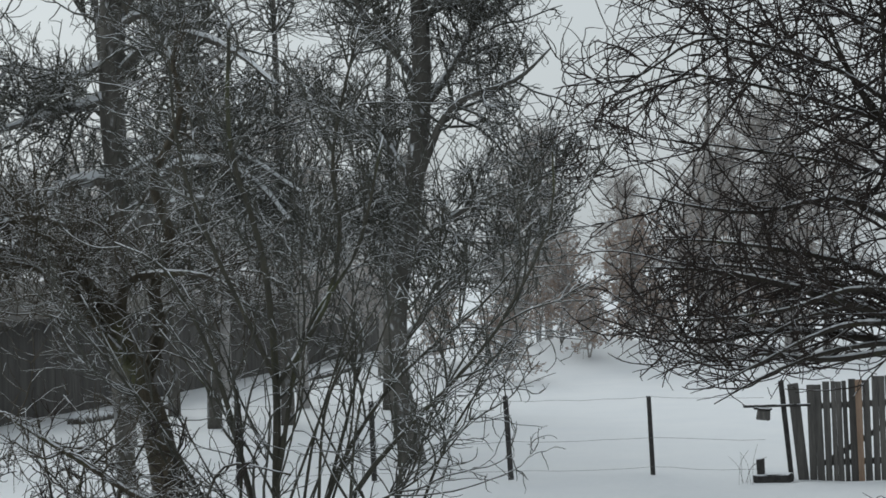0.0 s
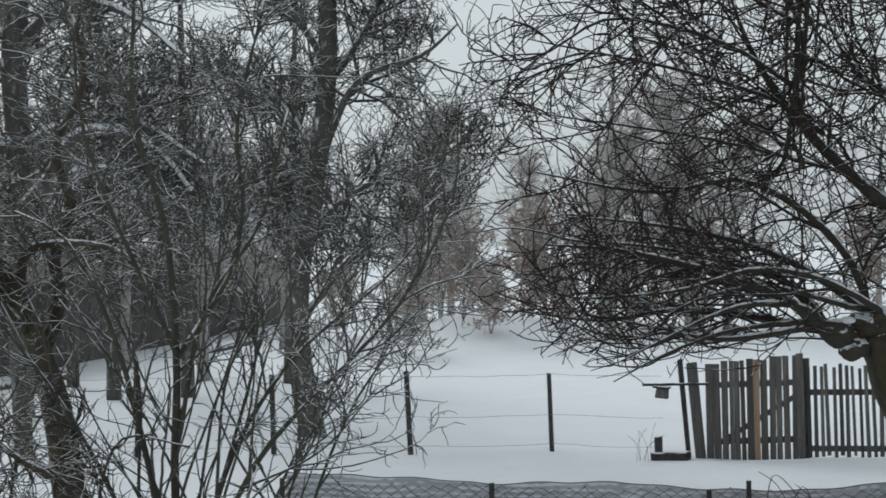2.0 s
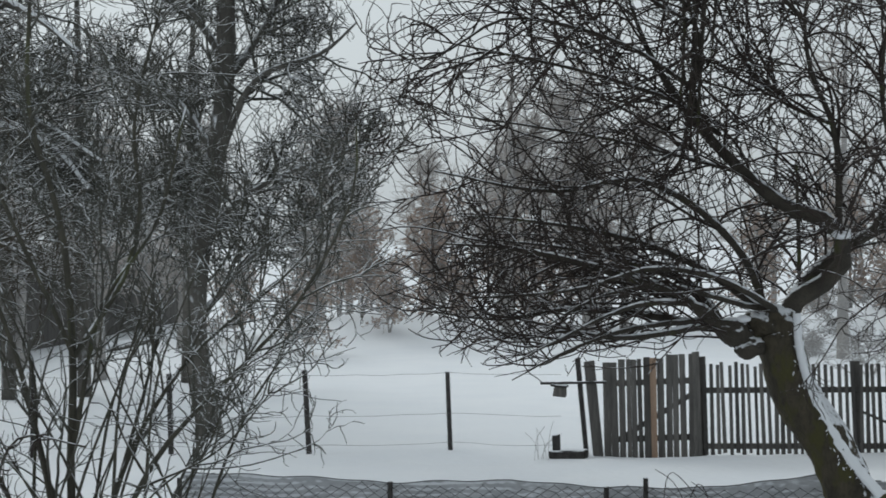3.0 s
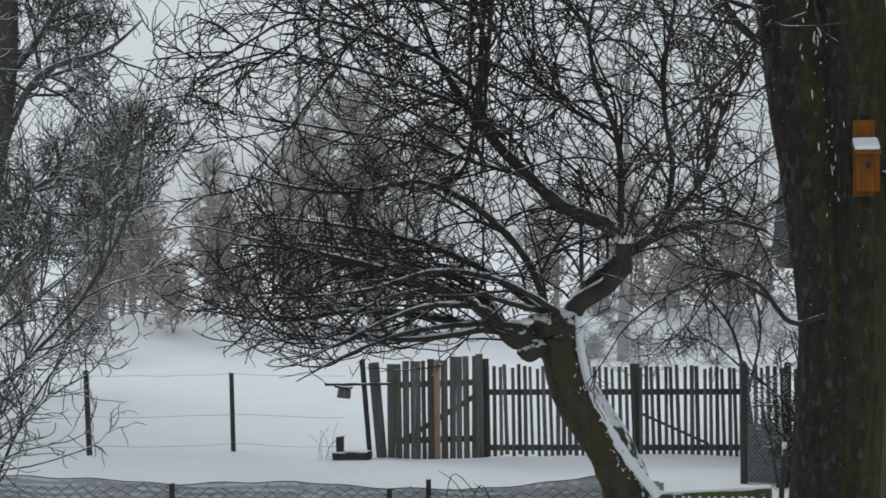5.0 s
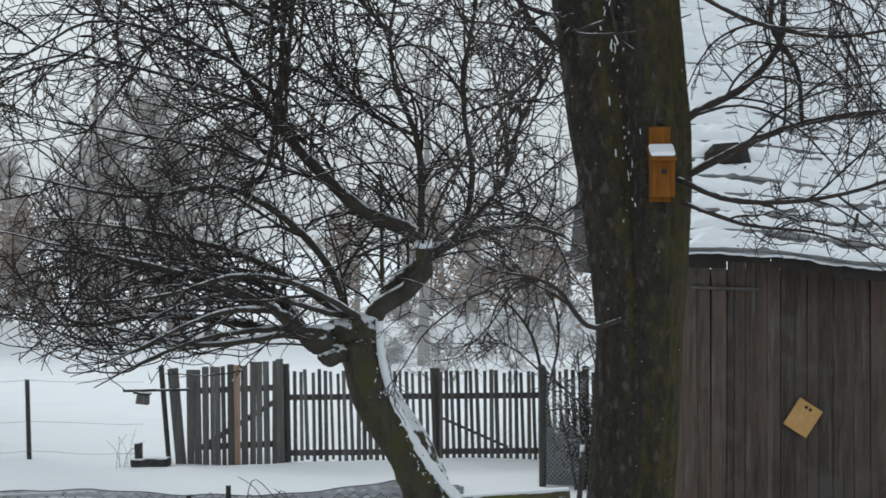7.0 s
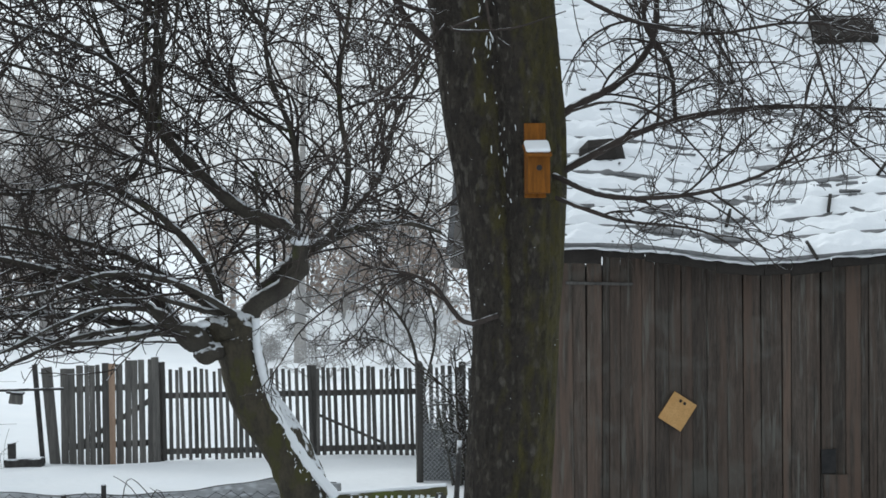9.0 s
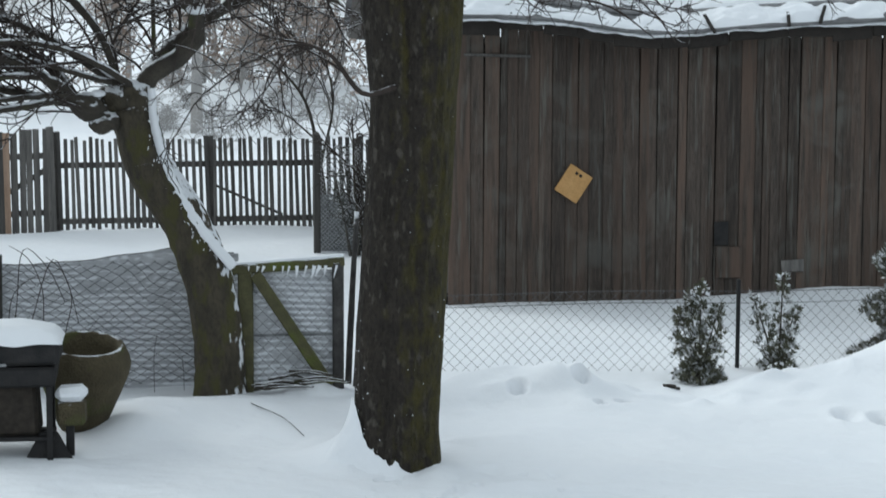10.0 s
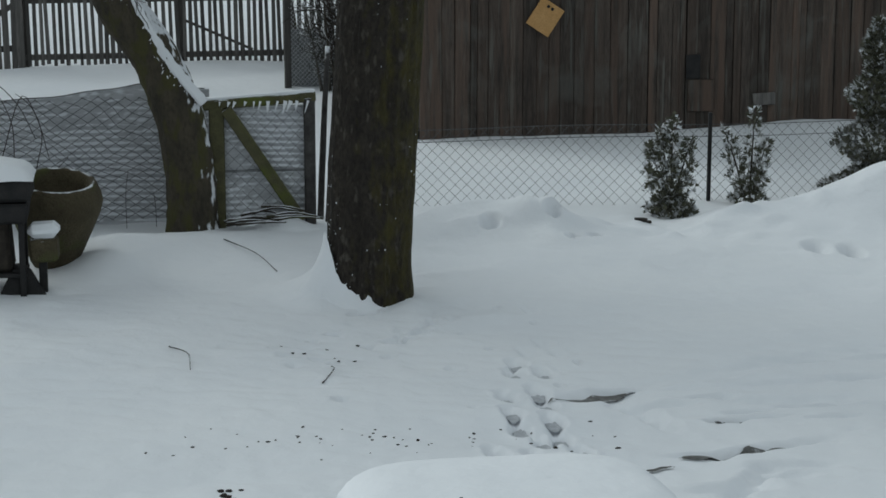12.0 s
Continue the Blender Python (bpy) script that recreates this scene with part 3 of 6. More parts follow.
for k in range(24):  # thin suckers round the foot
    x0, dx, h = -5.55 + rh.gauss(-0.15, 0.45), rh.uniform(-1.5, 1.3), rh.uniform(1.5, 3.2)
    y0 = 14.9 + rh.gauss(0, 0.15)
    SUCKERS.append(([(x0, y0, -0.05), (x0 + 0.18 * dx, y0, 0.4 * h), (x0 + 0.5 * dx + rh.gauss(0, 0.08), y0 - 0.05, 0.72 * h), (x0 + dx, y0 - 0.1, h)], rh.uniform(0.012, 0.02), 0.005))
LEFT_STEMS = []
bough(LEFT_STEMS, 0.170, 0.020, (-7.18, 16.5, 0.8), (-7.2, 16.42, 1.5), (-7.54, 16.25, 2.79), (-7.79, 16.17, 3.24), (-8.9, 16, 3.6))
bough(LEFT_STEMS, 0.070, 0.015, (-7.48, 16.5, 2.2), (-7.28, 16.55, 2.78), (-7.35, 16.6, 3.18), (-7.2, 16.65, 3.57), (-7.38, 16.7, 4.08), (-7.12, 16.75, 4.68), (-7.24, 16.8, 5.29))
bough(LEFT_STEMS, 0.050, 0.010, (-7.46, 16.4, 2.29), (-7.71, 16.2, 2.89), (-7.98, 16, 3.24), (-8.25, 15.8, 3.39), (-8.79, 15.6, 3.35))
bough(LEFT_STEMS, 0.050, 0.008, (-7.59, 16.4, 2.79), (-7.46, 16.25, 3.18), (-6.97, 16.1, 3.27), (-6.44, 15.95, 3.17), (-6.08, 15.8, 2.88))
bough(LEFT_STEMS, 0.012, 0.030, (-8.18, 14.5, 2.44), (-6.27, 14, 1.54))
bough(LEFT_STEMS, 0.030, 0.030, (-7.87, 16, 3.68), (-8.06, 15.87, 3.78), (-8.32, 15.73, 3.75), (-8.68, 15.6, 3.71))
bough(LEFT_STEMS, 0.040, 0.012, (-7.44, 16.2, 2.5), (-7.82, 16, 3.09), (-7.93, 15.8, 3.58), (-8.04, 15.6, 3.67))
E_STEMS = []
bough(E_STEMS, 0.120, 0.190, (-11.54, 25, 0.4), (-11.6, 25, 2.75), (-11.55, 25, 4.54), (-11.61, 25, 5.67), (-11.57, 25, 6.4), (-11.62, 25, 9))
bough(E_STEMS, 0.085, 0.020, (-11.55, 25, 4.54), (-10.9, 24.7, 4.79), (-10.05, 24.4, 4.94), (-9.28, 24, 4.7), (-8.46, 23.6, 4.25))
bough(E_STEMS, 0.120, 0.025, (-11.5, 25, 3.75), (-10.9, 24.5, 4.13), (-10.49, 24.3, 4.62), (-9.82, 24, 4.7), (-9.13, 23.8, 4.42), (-8.62, 23.6, 3.91))
bough(E_STEMS, 0.080, 0.020, (-11.51, 25, 5.97), (-10.91, 24.6, 6.28), (-10.14, 24.2, 6.35), (-9.37, 23.8, 6.06), (-8.66, 23.4, 5.57))
bough(E_STEMS, 0.100, 0.040, (-11.55, 25, 4.61), (-12, 24.6, 4.53), (-12.35, 24.3, 4.23), (-12.6, 24, 3.7))
bough(E_STEMS, 0.050, 0.015, (-10.9, 24.5, 4.05), (-10.22, 24.2, 4.25), (-9.44, 24, 4.12), (-8.73, 23.7, 3.7))
bough(E_STEMS, 0.070, 0.025, (-11.63, 25, 6.13), (-12.06, 24.6, 5.89), (-12.61, 24.2, 5.28))
bough(E_STEMS, 0.075, 0.030, (-11.64, 25, 5.68), (-12.18, 24.5, 5.47), (-12.9, 24, 5.2))
bough(E_STEMS, 0.060, 0.020, (-11.6, 25, 6.5), (-11.15, 24.9, 6.75), (-10.7, 24.8, 6.6), (-10.1, 24.5, 5.9), (-9.8, 24.3, 5.2))
bough(E_STEMS, 0.100, 0.030, (-11.6, 25, 6.5), (-11.2, 25, 7.2), (-10.3, 25, 7.9))
bough(E_STEMS, 0.080, 0.030, (-11.62, 25, 7.2), (-12.36, 25, 7.9), (-13.2, 25, 8.3))
D_STEMS = []
bough(D_STEMS, 0.224, 0.108, (-10.02, 33.3, -0.13), (-10.28, 33.3, 1.32), (-9.7, 33.3, 6.14), (-9.88, 33.3, 11.09))
bough(D_STEMS, 0.080, 0.018, (-9.87, 33.3, 4.7), (-9.03, 32.78, 5.97), (-7.63, 32.26, 6.42), (-7.14, 32, 6.78))
bough(D_STEMS, 0.064, 0.018, (-9.98, 33.3, 3.54), (-9.35, 32.97, 4), (-7.06, 32, 4.81))
bough(D_STEMS, 0.072, 0.018, (-9.87, 33.3, 4.6), (-10.38, 33.53, 5.41), (-10.95, 33.77, 5.94), (-11.86, 34, 6.2))
bough(D_STEMS, 0.080, 0.027, (-9.73, 33.3, 5.95), (-9.22, 33.53, 6.71), (-8.86, 33.77, 7.49), (-8.49, 34, 8.47))
bough(D_STEMS, 0.072, 0.027, (-9.77, 33.3, 6.43), (-10.17, 33.03, 7.1), (-10.57, 32.77, 7.68), (-10.85, 32.5, 8.62))
bough(D_STEMS, 0.056, 0.018, (-10.02, 33.3, 3.25), (-10.32, 32.87, 3.84), (-10.77, 32.43, 4.04), (-11.42, 32, 3.96))
bough(D_STEMS, 0.064, 0.018, (-10.2, 33.3, 2), (-9.37, 33.65, 3.04), (-7.83, 34, 3.96))
bough(D_STEMS, 0.064, 0.027, (-9.82, 33.3, 7.88), (-9.16, 33.15, 8.59), (-8.5, 33, 9.28))
bough(D_STEMS, 0.056, 0.018, (-9.79, 33.3, 7.3), (-9.25, 33.03, 7.81), (-8.38, 32.77, 8.1), (-7.64, 32.5, 8.2))

apple = thing("apple_tree", "leaning old apple tree with snow along its dark limbs", "tree")
stem("trunk", *APPLE_TRUNK[0], M_TRUNK_APPLE, apple, sides=16, n=40, lump=0.05, flare=0.15, seed=3, label="mossy leaning trunk with a snow strip")
stem("snow_strip", *SNOW_STRIP[0], M_SNOW, apple, sides=14, n=60, lump=0.14, seed=6, label="ridge of snow along the trunk")
bm = bmesh.new()
bmesh.ops.create_icosphere(bm, subdivisions=4, radius=0.235)
for v in bm.verts:
    v.co *= 1 + 0.25 * noise.noise(v.co * 7) + 0.12 * noise.noise(v.co * 22)
    v.co = Vector((v.co.x * 1.05, v.co.y * 0.9, v.co.z * 0.72)) + Vector((-0.30, 17.2, 2.49))
put("burl", done(bm, "burl", True), M_TRUNK_APPLE, apple, "knobby head of the trunk where the limbs part")
for k, (p, r) in enumerate((((-0.62, 17.08, 2.44), 0.135), ((-0.50, 17.06, 2.31), 0.115))):
    bm = bmesh.new()
    bmesh.ops.create_icosphere(bm, subdivisions=4, radius=r)
    for v in bm.verts:
        v.co *= 1 + 0.34 * noise.noise(v.co * 9 + Vector((k, 0, 0))) + 0.16 * noise.noise(v.co * 26)
        v.co = Vector((v.co.x * 1.15, v.co.y, v.co.z * 0.85)) + Vector(p)
    put("burl", done(bm, "burl", True), M_APPLE, apple, "dark knobby swelling below the limbs")
for p, r in (((0.26, 17.10, 3.24), 0.075), ((-0.55, 17.0, 2.55), 0.05)):
    bm = bmesh.new()
    bmesh.ops.create_icosphere(bm, subdivisions=3, radius=r)
    for v in bm.verts:
        v.co *= 1 + 0.25 * noise.noise(v.co * 12)
        v.co = Vector((v.co.x * 1.2, v.co.y, v.co.z * 0.65)) + Vector(p)
    put("snow_pad", done(bm, "snow_pad", True), M_SNOW, apple, "snow lodged in a fork")
stem("limb_stub", *APPLE_LIMBS[17], M_APPLE, apple, sides=7, n=18, lump=0.1, seed=28, label="short dead upright limb")
bough(APPLE_LIMBS, 0.028, 0.005, (-0.85, 16.95, 2.55), (-1.55, 16.7, 2.46), (-2.05, 16.5, 2.27), (-2.4, 16.4, 2.08))
HANGING = []  # bare dead strands hanging in a bundle out of the top
bough(HANGING, 0.024, 0.010, (-0.80, 16.85, 5.6), (-0.86, 16.8, 4.7), (-0.91, 16.75, 3.75))
bough(HANGING, 0.020, 0.008, (-1.02, 16.9, 5.6), (-1.0, 16.85, 4.8), (-1.06, 16.8, 4.1))
bough(HANGING, 0.016, 0.006, (-0.70, 16.9, 5.6), (-0.76, 16.85, 4.9), (-0.80, 16.8, 4.3))
bough(HANGING, 0.014, 0.006, (-0.93, 16.8, 5.6), (-0.90, 16.75, 4.6), (-0.97, 16.7, 3.9))
for k, (course, r0, r1) in enumerate(HANGING):
    stem("hanging_limb", course, r0, r1, M_APPLE, apple, sides=6, n=22, lump=0.15, seed=330 + k)
APPLE_ROOM = lambda p: (p[..., 2] > 2.12 - 0.10 * np.clip(-p[..., 0] - 1.6, 0, 0.8) + 0.45 * np.clip(-p[..., 0] - 2.5, 0, 1.2)) & ((p[..., 0] > -3.7) | (p[..., 2] < 4.5))
for limbs, shoots, name, seed in ((APPLE_LIMBS[:10] + APPLE_LIMBS[24:], 9, "lower_crown", 11), (APPLE_LIMBS[10:17] + APPLE_LIMBS[18:24], 17, "upper_crown", 12)):
    bare_tree(apple, limbs, [
        dict(count=shoots, length=1.75, n=15, jitter=0.075, curl=0.11, pull=(-0.045, 0, 0.0), angle=(20, 62), rmax=0.0125, rmin=0.0045, umin=0.12, keep_len=0.55),
        dict(count=7, length=1.0, n=15, jitter=0.10, curl=0.16, pull=(-0.03, 0, 0.0), angle=(25, 65), rmax=0.0078, rmin=0.0036, umin=0.1),
        dict(count=2, length=0.36, n=9, jitter=0.14, curl=0.2, rmax=0.0046, rmin=0.0026, umin=0.1)], M_APPLE, M_TWIG, seed, room=APPLE_ROOM, crown=name)

for k, (p, r0, r1) in enumerate(APPLE_LIMBS[1:10]):
    line = resample(p, 14)
    span = np.linspace(r0, r1, 14)
    if abs(line[9][2] - line[3][2]) > 0.75 * np.linalg.norm(line[9] - line[3]):
        continue  # too steep to hold snow
    crest = [(x, y - 0.25 * r, z + 0.72 * r) for (x, y, z), r in zip(line, span)][1:12]
    stem("snow_ridge", crest, r0 * 0.45, r1 * 0.7, M_SNOW, apple, sides=6, n=44, lump=0.5, seed=300 + k, label="thin broken ridge of snow on a limb")

big = thing("big_old_tree", "thick old tree with two grown-together stems, moss on one flank", "tree")


def big_trunk():
    """An oval trunk that widens upwards into two stems with a groove between them."""
    zs = np.linspace(-0.12, 6.0, 170)
    xs = np.interp(zs, [0, 0.9, 1.7, 2.5, 3.0, 3.7, 4.5, 6.0], [1.62, 1.65, 1.70, 1.743, 1.745, 1.71, 1.63, 1.46])
    halves = np.interp(zs, [0, 0.9, 2.6, 3.3, 4.1, 6.0], [0.30, 0.312, 0.305, 0.37, 0.435, 0.47])
    soft = np.ones(5) / 5
    xs[2:-2], halves[2:-2] = np.convolve(xs, soft, "valid"), np.convolve(halves, soft, "valid")
    spine = np.stack([xs, np.full(170, 14.35), zs], 1)
    rings, sides = [], 90
    rng = np.random.default_rng(5)
    lump = rng.normal(size=(170, sides)) * 0.006
    for k, c in enumerate(spine):
        z = max(c[2], 0)
        half = halves[k]
        groove = 0.03 + 0.36 * min(max((z - 1.8) / 2.0, 0), 1)
        foot = 1 + 0.10 * math.exp(-(z / 0.14) ** 2)
        ring = []
        for s in range(sides):
            a = 2 * math.pi * s / sides
            r = 1 - groove * math.exp(-((((a - 1.5 * math.pi + 0.25) + math.pi) % (2 * math.pi) - math.pi) / 0.28) ** 2)
            r += (0.03 * math.sin(7 * a + z * 0.8) + 0.015 * math.sin(13 * a - z * 1.3)) * abs(math.sin(a)) + lump[k, s] * (0.3 + abs(math.sin(a)))
            fur = noise.noise((math.cos(a) * 7, math.sin(a) * 7, z * 1.1)) + 0.6 * noise.noise((math.cos(a) * 15, math.sin(a) * 15, z * 2.6))
            r += 0.075 * fur * (0.35 + 0.65 * abs(math.sin(a)))
            ring.append((c[0] + half * foot * r * math.cos(a), c[1] + 0.29 * foot * r * math.sin(a), c[2]))
        rings += ring
    faces = [(k * sides + s, k * sides + (s + 1) % sides, (k + 1) * sides + (s + 1) % sides, (k + 1) * sides + s) for k in range(169) for s in range(sides)]
    faces += [tuple(range(sides))[::-1], tuple(169 * sides + s for s in range(sides))]
    put("trunk", mesh_of("trunk", rings, faces, True), M_BIG_BARK, big, "furrowed dark bark with olive moss")
    return rings, sides


RINGS, SIDES = big_trunk()
rq = random.Random(41)
flakes = []
for k in range(4):  # ragged flakes of snow
    bm = bmesh.new()
    bmesh.ops.create_icosphere(bm, subdivisions=1, radius=1.0)
    for v in bm.verts:
        v.co *= 1 + 0.9 * noise.noise(v.co * 2 + Vector((k * 3, 0, 0)))
    flakes.append(done(bm, "snow_tuft", True))
    flakes[-1].materials.append(M_SNOW)
for k in range(110):  # snow caught on the bark, most of it in the groove between the stems
    groove = k < 40
    level = rq.randint(96, 140) if groove else rq.randint(6, 166)
    turn = rq.gauss(0.712, 0.022) if groove else rq.uniform(0.52, 0.99)
    x, y, z = RINGS[level * SIDES + int(turn * SIDES) % SIDES]
    s = rq.uniform(0.002, 0.005) if groove else rq.uniform(0.0015, 0.0045)
    ob = new("snow_tuft", flakes[k % 4])
    ob.parent = big
    ob.matrix_basis = pose(x, y - 0.002, z, 0, rq.uniform(-25, 25)) @ Matrix.Diagonal((s, s * 0.7, s * (rq.uniform(2.0, 9.0) if groove else rq.uniform(0.7, 1.6)), 1))
edge = resample(SNOW_STRIP[0][0], 60)
for k in range(50):  # crumbling edge of the snow on the leaning apple trunk
    x, y, z = edge[rq.randrange(60)]
    s = rq.uniform(0.0025, 0.008) * rq.uniform(0.5, 1.0)
    ob = new("snow_tuft", flakes[k % 4])
    ob.parent = apple
    off = rq.triangular(0.0, 0.10, 0.03)
    ob.matrix_basis = pose(x - off, y - 0.035 + 0.15 * max(0.0, off - 0.07), z - 0.5 * off, 0, rq.uniform(-40, 40)) @ Matrix.Diagonal((s, s * 0.5, s * rq.uniform(0.8, 4.0), 1))
for k in range(60):  # drifted snow caked on the weather side of the foot
    level = min(int(abs(rq.gauss(0, 9))) + 4, 30)
    turn = rq.triangular(0.49, 0.67, 0.5) * SIDES
    p, q = Vector(RINGS[level * SIDES + int(turn)]), Vector(RINGS[(level + 1) * SIDES + int(turn) + 1])
    x, y, z = p.lerp(q, rq.random())
    s = rq.uniform(0.002, 0.006)
    ob = new("snow_tuft", flakes[k % 4])
    ob.parent = big
    ob.matrix_basis = pose(x, y, z, 0, rq.uniform(-40, 40)) @ Matrix.Diagonal((s, s * 0.6, s * rq.uniform(0.7, 1.8), 1))


def drift_skirt():
    """Snow blown up against the weather side of the trunk's foot."""
    na_, nv = 40, 22
    vs, fs = [], []
    for i in range(na_):
        ang_ = radians(138 + 150 * i / (na_ - 1))
        w = math.exp(-((math.degrees(ang_) - 190) / 30) ** 2)
        high = (0.13 + 0.41 * w + 0.05 * noise.noise((i * 0.5, 3.0, 0.0))) * min(1.0, 0.3 + (na_ - 1 - i) / 10)
        for j in range(nv):
            v = j / (nv - 1)
            out = 0.055 * (1 - v) + (0.05 + 0.22 * w) * (1 - v) ** 2.0 + 0.012 * noise.noise((i * 0.6, v * 7, 1.0)) * (1 - v)
            vs.append((1.615 + (0.318 + out) * math.cos(ang_), 14.35 + (0.305 + out) * math.sin(ang_), -0.06 + v * high))
    for i in range(na_ - 1):
        for j in range(nv - 1):
            p = i * nv + j
            fs.append((p, p + nv, p + nv + 1, p + 1))
    put("snow_drift", mesh_of("snow_drift", vs, fs, True), M_SNOW, big, "snow blown up against the foot")


drift_skirt()
bare_tree(big, BIG_LIMBS, [
    dict(count=11, length=1.35, n=13, jitter=0.11, curl=0.12, pull=(0.03, 0, -0.04), angle=(20, 70), rmax=0.011, rmin=0.0036, umin=0.12, keep_len=0.65),
    dict(count=6, length=0.65, n=10, jitter=0.2, curl=0.1, pull=(0.02, 0, -0.04), rmax=0.0058, rmin=0.0026, umin=0.1),
    dict(count=4, length=0.2, n=5, jitter=0.25, rmax=0.003, rmin=0.0017, umin=0.1)], M_TWIG, M_TWIG, 21, room=lambda p: ((p[..., 2] > 3.0) | (p[..., 0] < 1.6)) & ((p[..., 1] > 14.3) | (np.abs(p[..., 0] - 1.7) > 0.42)))

shrub = thing("shrubby_tree", "many-stemmed bare fruit tree with thin upright stems", "tree")
bare_tree(shrub, SHRUB_STEMS, [
    dict(count=11, length=1.35, n=13, jitter=0.11, curl=0.07, pull=(0, 0, 0.05), angle=(18, 50), rmax=0.012, rmin=0.004, umin=0.30, keep_len=0.6),
    dict(count=6, length=0.75, n=11, jitter=0.16, curl=0.09, pull=(0, 0, 0.04), angle=(22, 60), rmax=0.007, rmin=0.0031, umin=0.08),
    dict(count=2, length=0.26, n=7, jitter=0.28, curl=0.1, rmax=0.004, rmin=0.0024, umin=0.1)], M_SHRUB, M_TWIG_GREY, 31, prefix="stem")
sucker_twigs = bare_tree(shrub, SUCKERS, [
    dict(count=3, length=0.6, n=10, jitter=0.13, curl=0.08, pull=(0, 0, 0.06), angle=(16, 42), rmax=0.007, rmin=0.0035, umin=0.35),
    dict(count=2, length=0.22, n=5, jitter=0.2, rmax=0.004, rmin=0.0024, umin=0.2)], M_SHRUB, M_TWIG_GREY, 33, prefix="sucker", crown="sucker_growth")
tagged(sucker_twigs, "thin grey twigs of the suckers", kind="stuff")

leaner = thing("leaning_tree", "leaning bare tree with a tangled brown crown", "tree")
bare_tree(leaner, LEFT_STEMS, [
    dict(count=20, length=1.2, n=9, jitter=0.16, pull=(0, 0, 0.0), rmax=0.013, rmin=0.004, umin=0.2),
    dict(count=7, length=0.6, n=6, jitter=0.2, rmax=0.006, rmin=0.003, umin=0.1),
    dict(count=3, length=0.28, n=4, jitter=0.2, rmax=0.004, rmin=0.0022, umin=0.1)], M_LEAN_BARK, M_TWIG_BROWN, 41, prefix="stem")

old = thing("spreading_tree", "tall bare tree with heavy snow-laden spreading limbs", "tree")
bare_tree(old, E_STEMS, [
    dict(count=16, length=2.0, n=14, jitter=0.2, curl=0.14, pull=(0, 0, 0.0), rmax=0.026, rmin=0.007, umin=0.2),
    dict(count=8, length=1.0, n=11, jitter=0.26, curl=0.14, rmax=0.011, rmin=0.0052, umin=0.1),
    dict(count=4, length=0.42, n=7, jitter=0.32, curl=0.1, rmax=0.007, rmin=0.0038, umin=0.1)], M_GREY_BARK, M_TWIG_GREY, 51, sides=10)
for k, (p, r0, r1) in enumerate(E_STEMS[1:9]):  # snow lying along the limbs
    top = [(x, y - 0.02, z + 0.78 * (r0 + (r1 - r0) * s / (len(p) - 1))) for s, (x, y, z) in enumerate(p)]
    stem("snow_ridge", top, r0 * 0.55, r1 * 0.8, M_SNOW, old, sides=8, n=40, lump=0.35, seed=90 + k, label="ridge of snow along a limb")

tall = thing("tall_tree", "tall bare tree with a straight grey trunk", "tree")
bare_tree(tall, D_STEMS, [
    dict(count=27, length=2.2, n=13, jitter=0.17, curl=0.1, pull=(0, 0, 0.05), rmax=0.030, rmin=0.008, umin=0.22),
    dict(count=8, length=1.1, n=10, jitter=0.22, curl=0.1, pull=(0, 0, 0.04), rmax=0.013, rmin=0.006, umin=0.1),
    dict(count=4, length=0.5, n=6, jitter=0.3, curl=0.1, rmax=0.008, rmin=0.0046, umin=0.1)], M_GREY_BARK, M_TWIG_GREY, 61, sides=10, room=lambda p: (p[..., 2] > 1.9) & ((p[..., 0] < -7.4) | (p[..., 2] < 6.3)))


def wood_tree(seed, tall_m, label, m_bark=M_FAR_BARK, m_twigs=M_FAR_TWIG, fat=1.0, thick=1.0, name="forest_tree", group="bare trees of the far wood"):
    """A bare forest tree with its foot at the origin."""
    t = thing(name, label, "tree", group)
    rng = np.random.default_rng(seed)
    lean = rng.normal(size=2) * 0.3
    trunk = [((lean[0] * (abs(z) / tall_m) ** 1.3), (lean[1] * (abs(z) / tall_m) ** 1.3), z) for z in np.linspace(-0.3, tall_m, 7)]
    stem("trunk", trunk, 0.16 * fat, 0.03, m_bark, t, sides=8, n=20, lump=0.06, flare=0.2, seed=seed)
    P, R = resample(trunk, 14)[None], np.linspace(0.16, 0.03, 14)[None]
    groups = []
    for lv in (dict(count=int(23 * thick), length=2.7, n=8, jitter=0.14, pull=(0, 0, 0.07), rmax=0.07, rmin=0.02, umin=0.22, angle=(40, 75)),
               dict(count=int(9 * thick), length=1.4, n=6, jitter=0.18, pull=(0, 0, 0.05), rmax=0.03, rmin=0.012, umin=0.15),
               dict(count=5, length=0.8, n=4, jitter=0.2, rmax=0.012, rmin=0.007, umin=0.1)):
        P, R = sprout(P, R, rng=rng, **lv)
        groups.append((P, R))
    v, f = joined(groups, 3)
    put("crown", mesh_of("crown", v, f, True), m_twigs, t, "fine bare twigs")
    return t


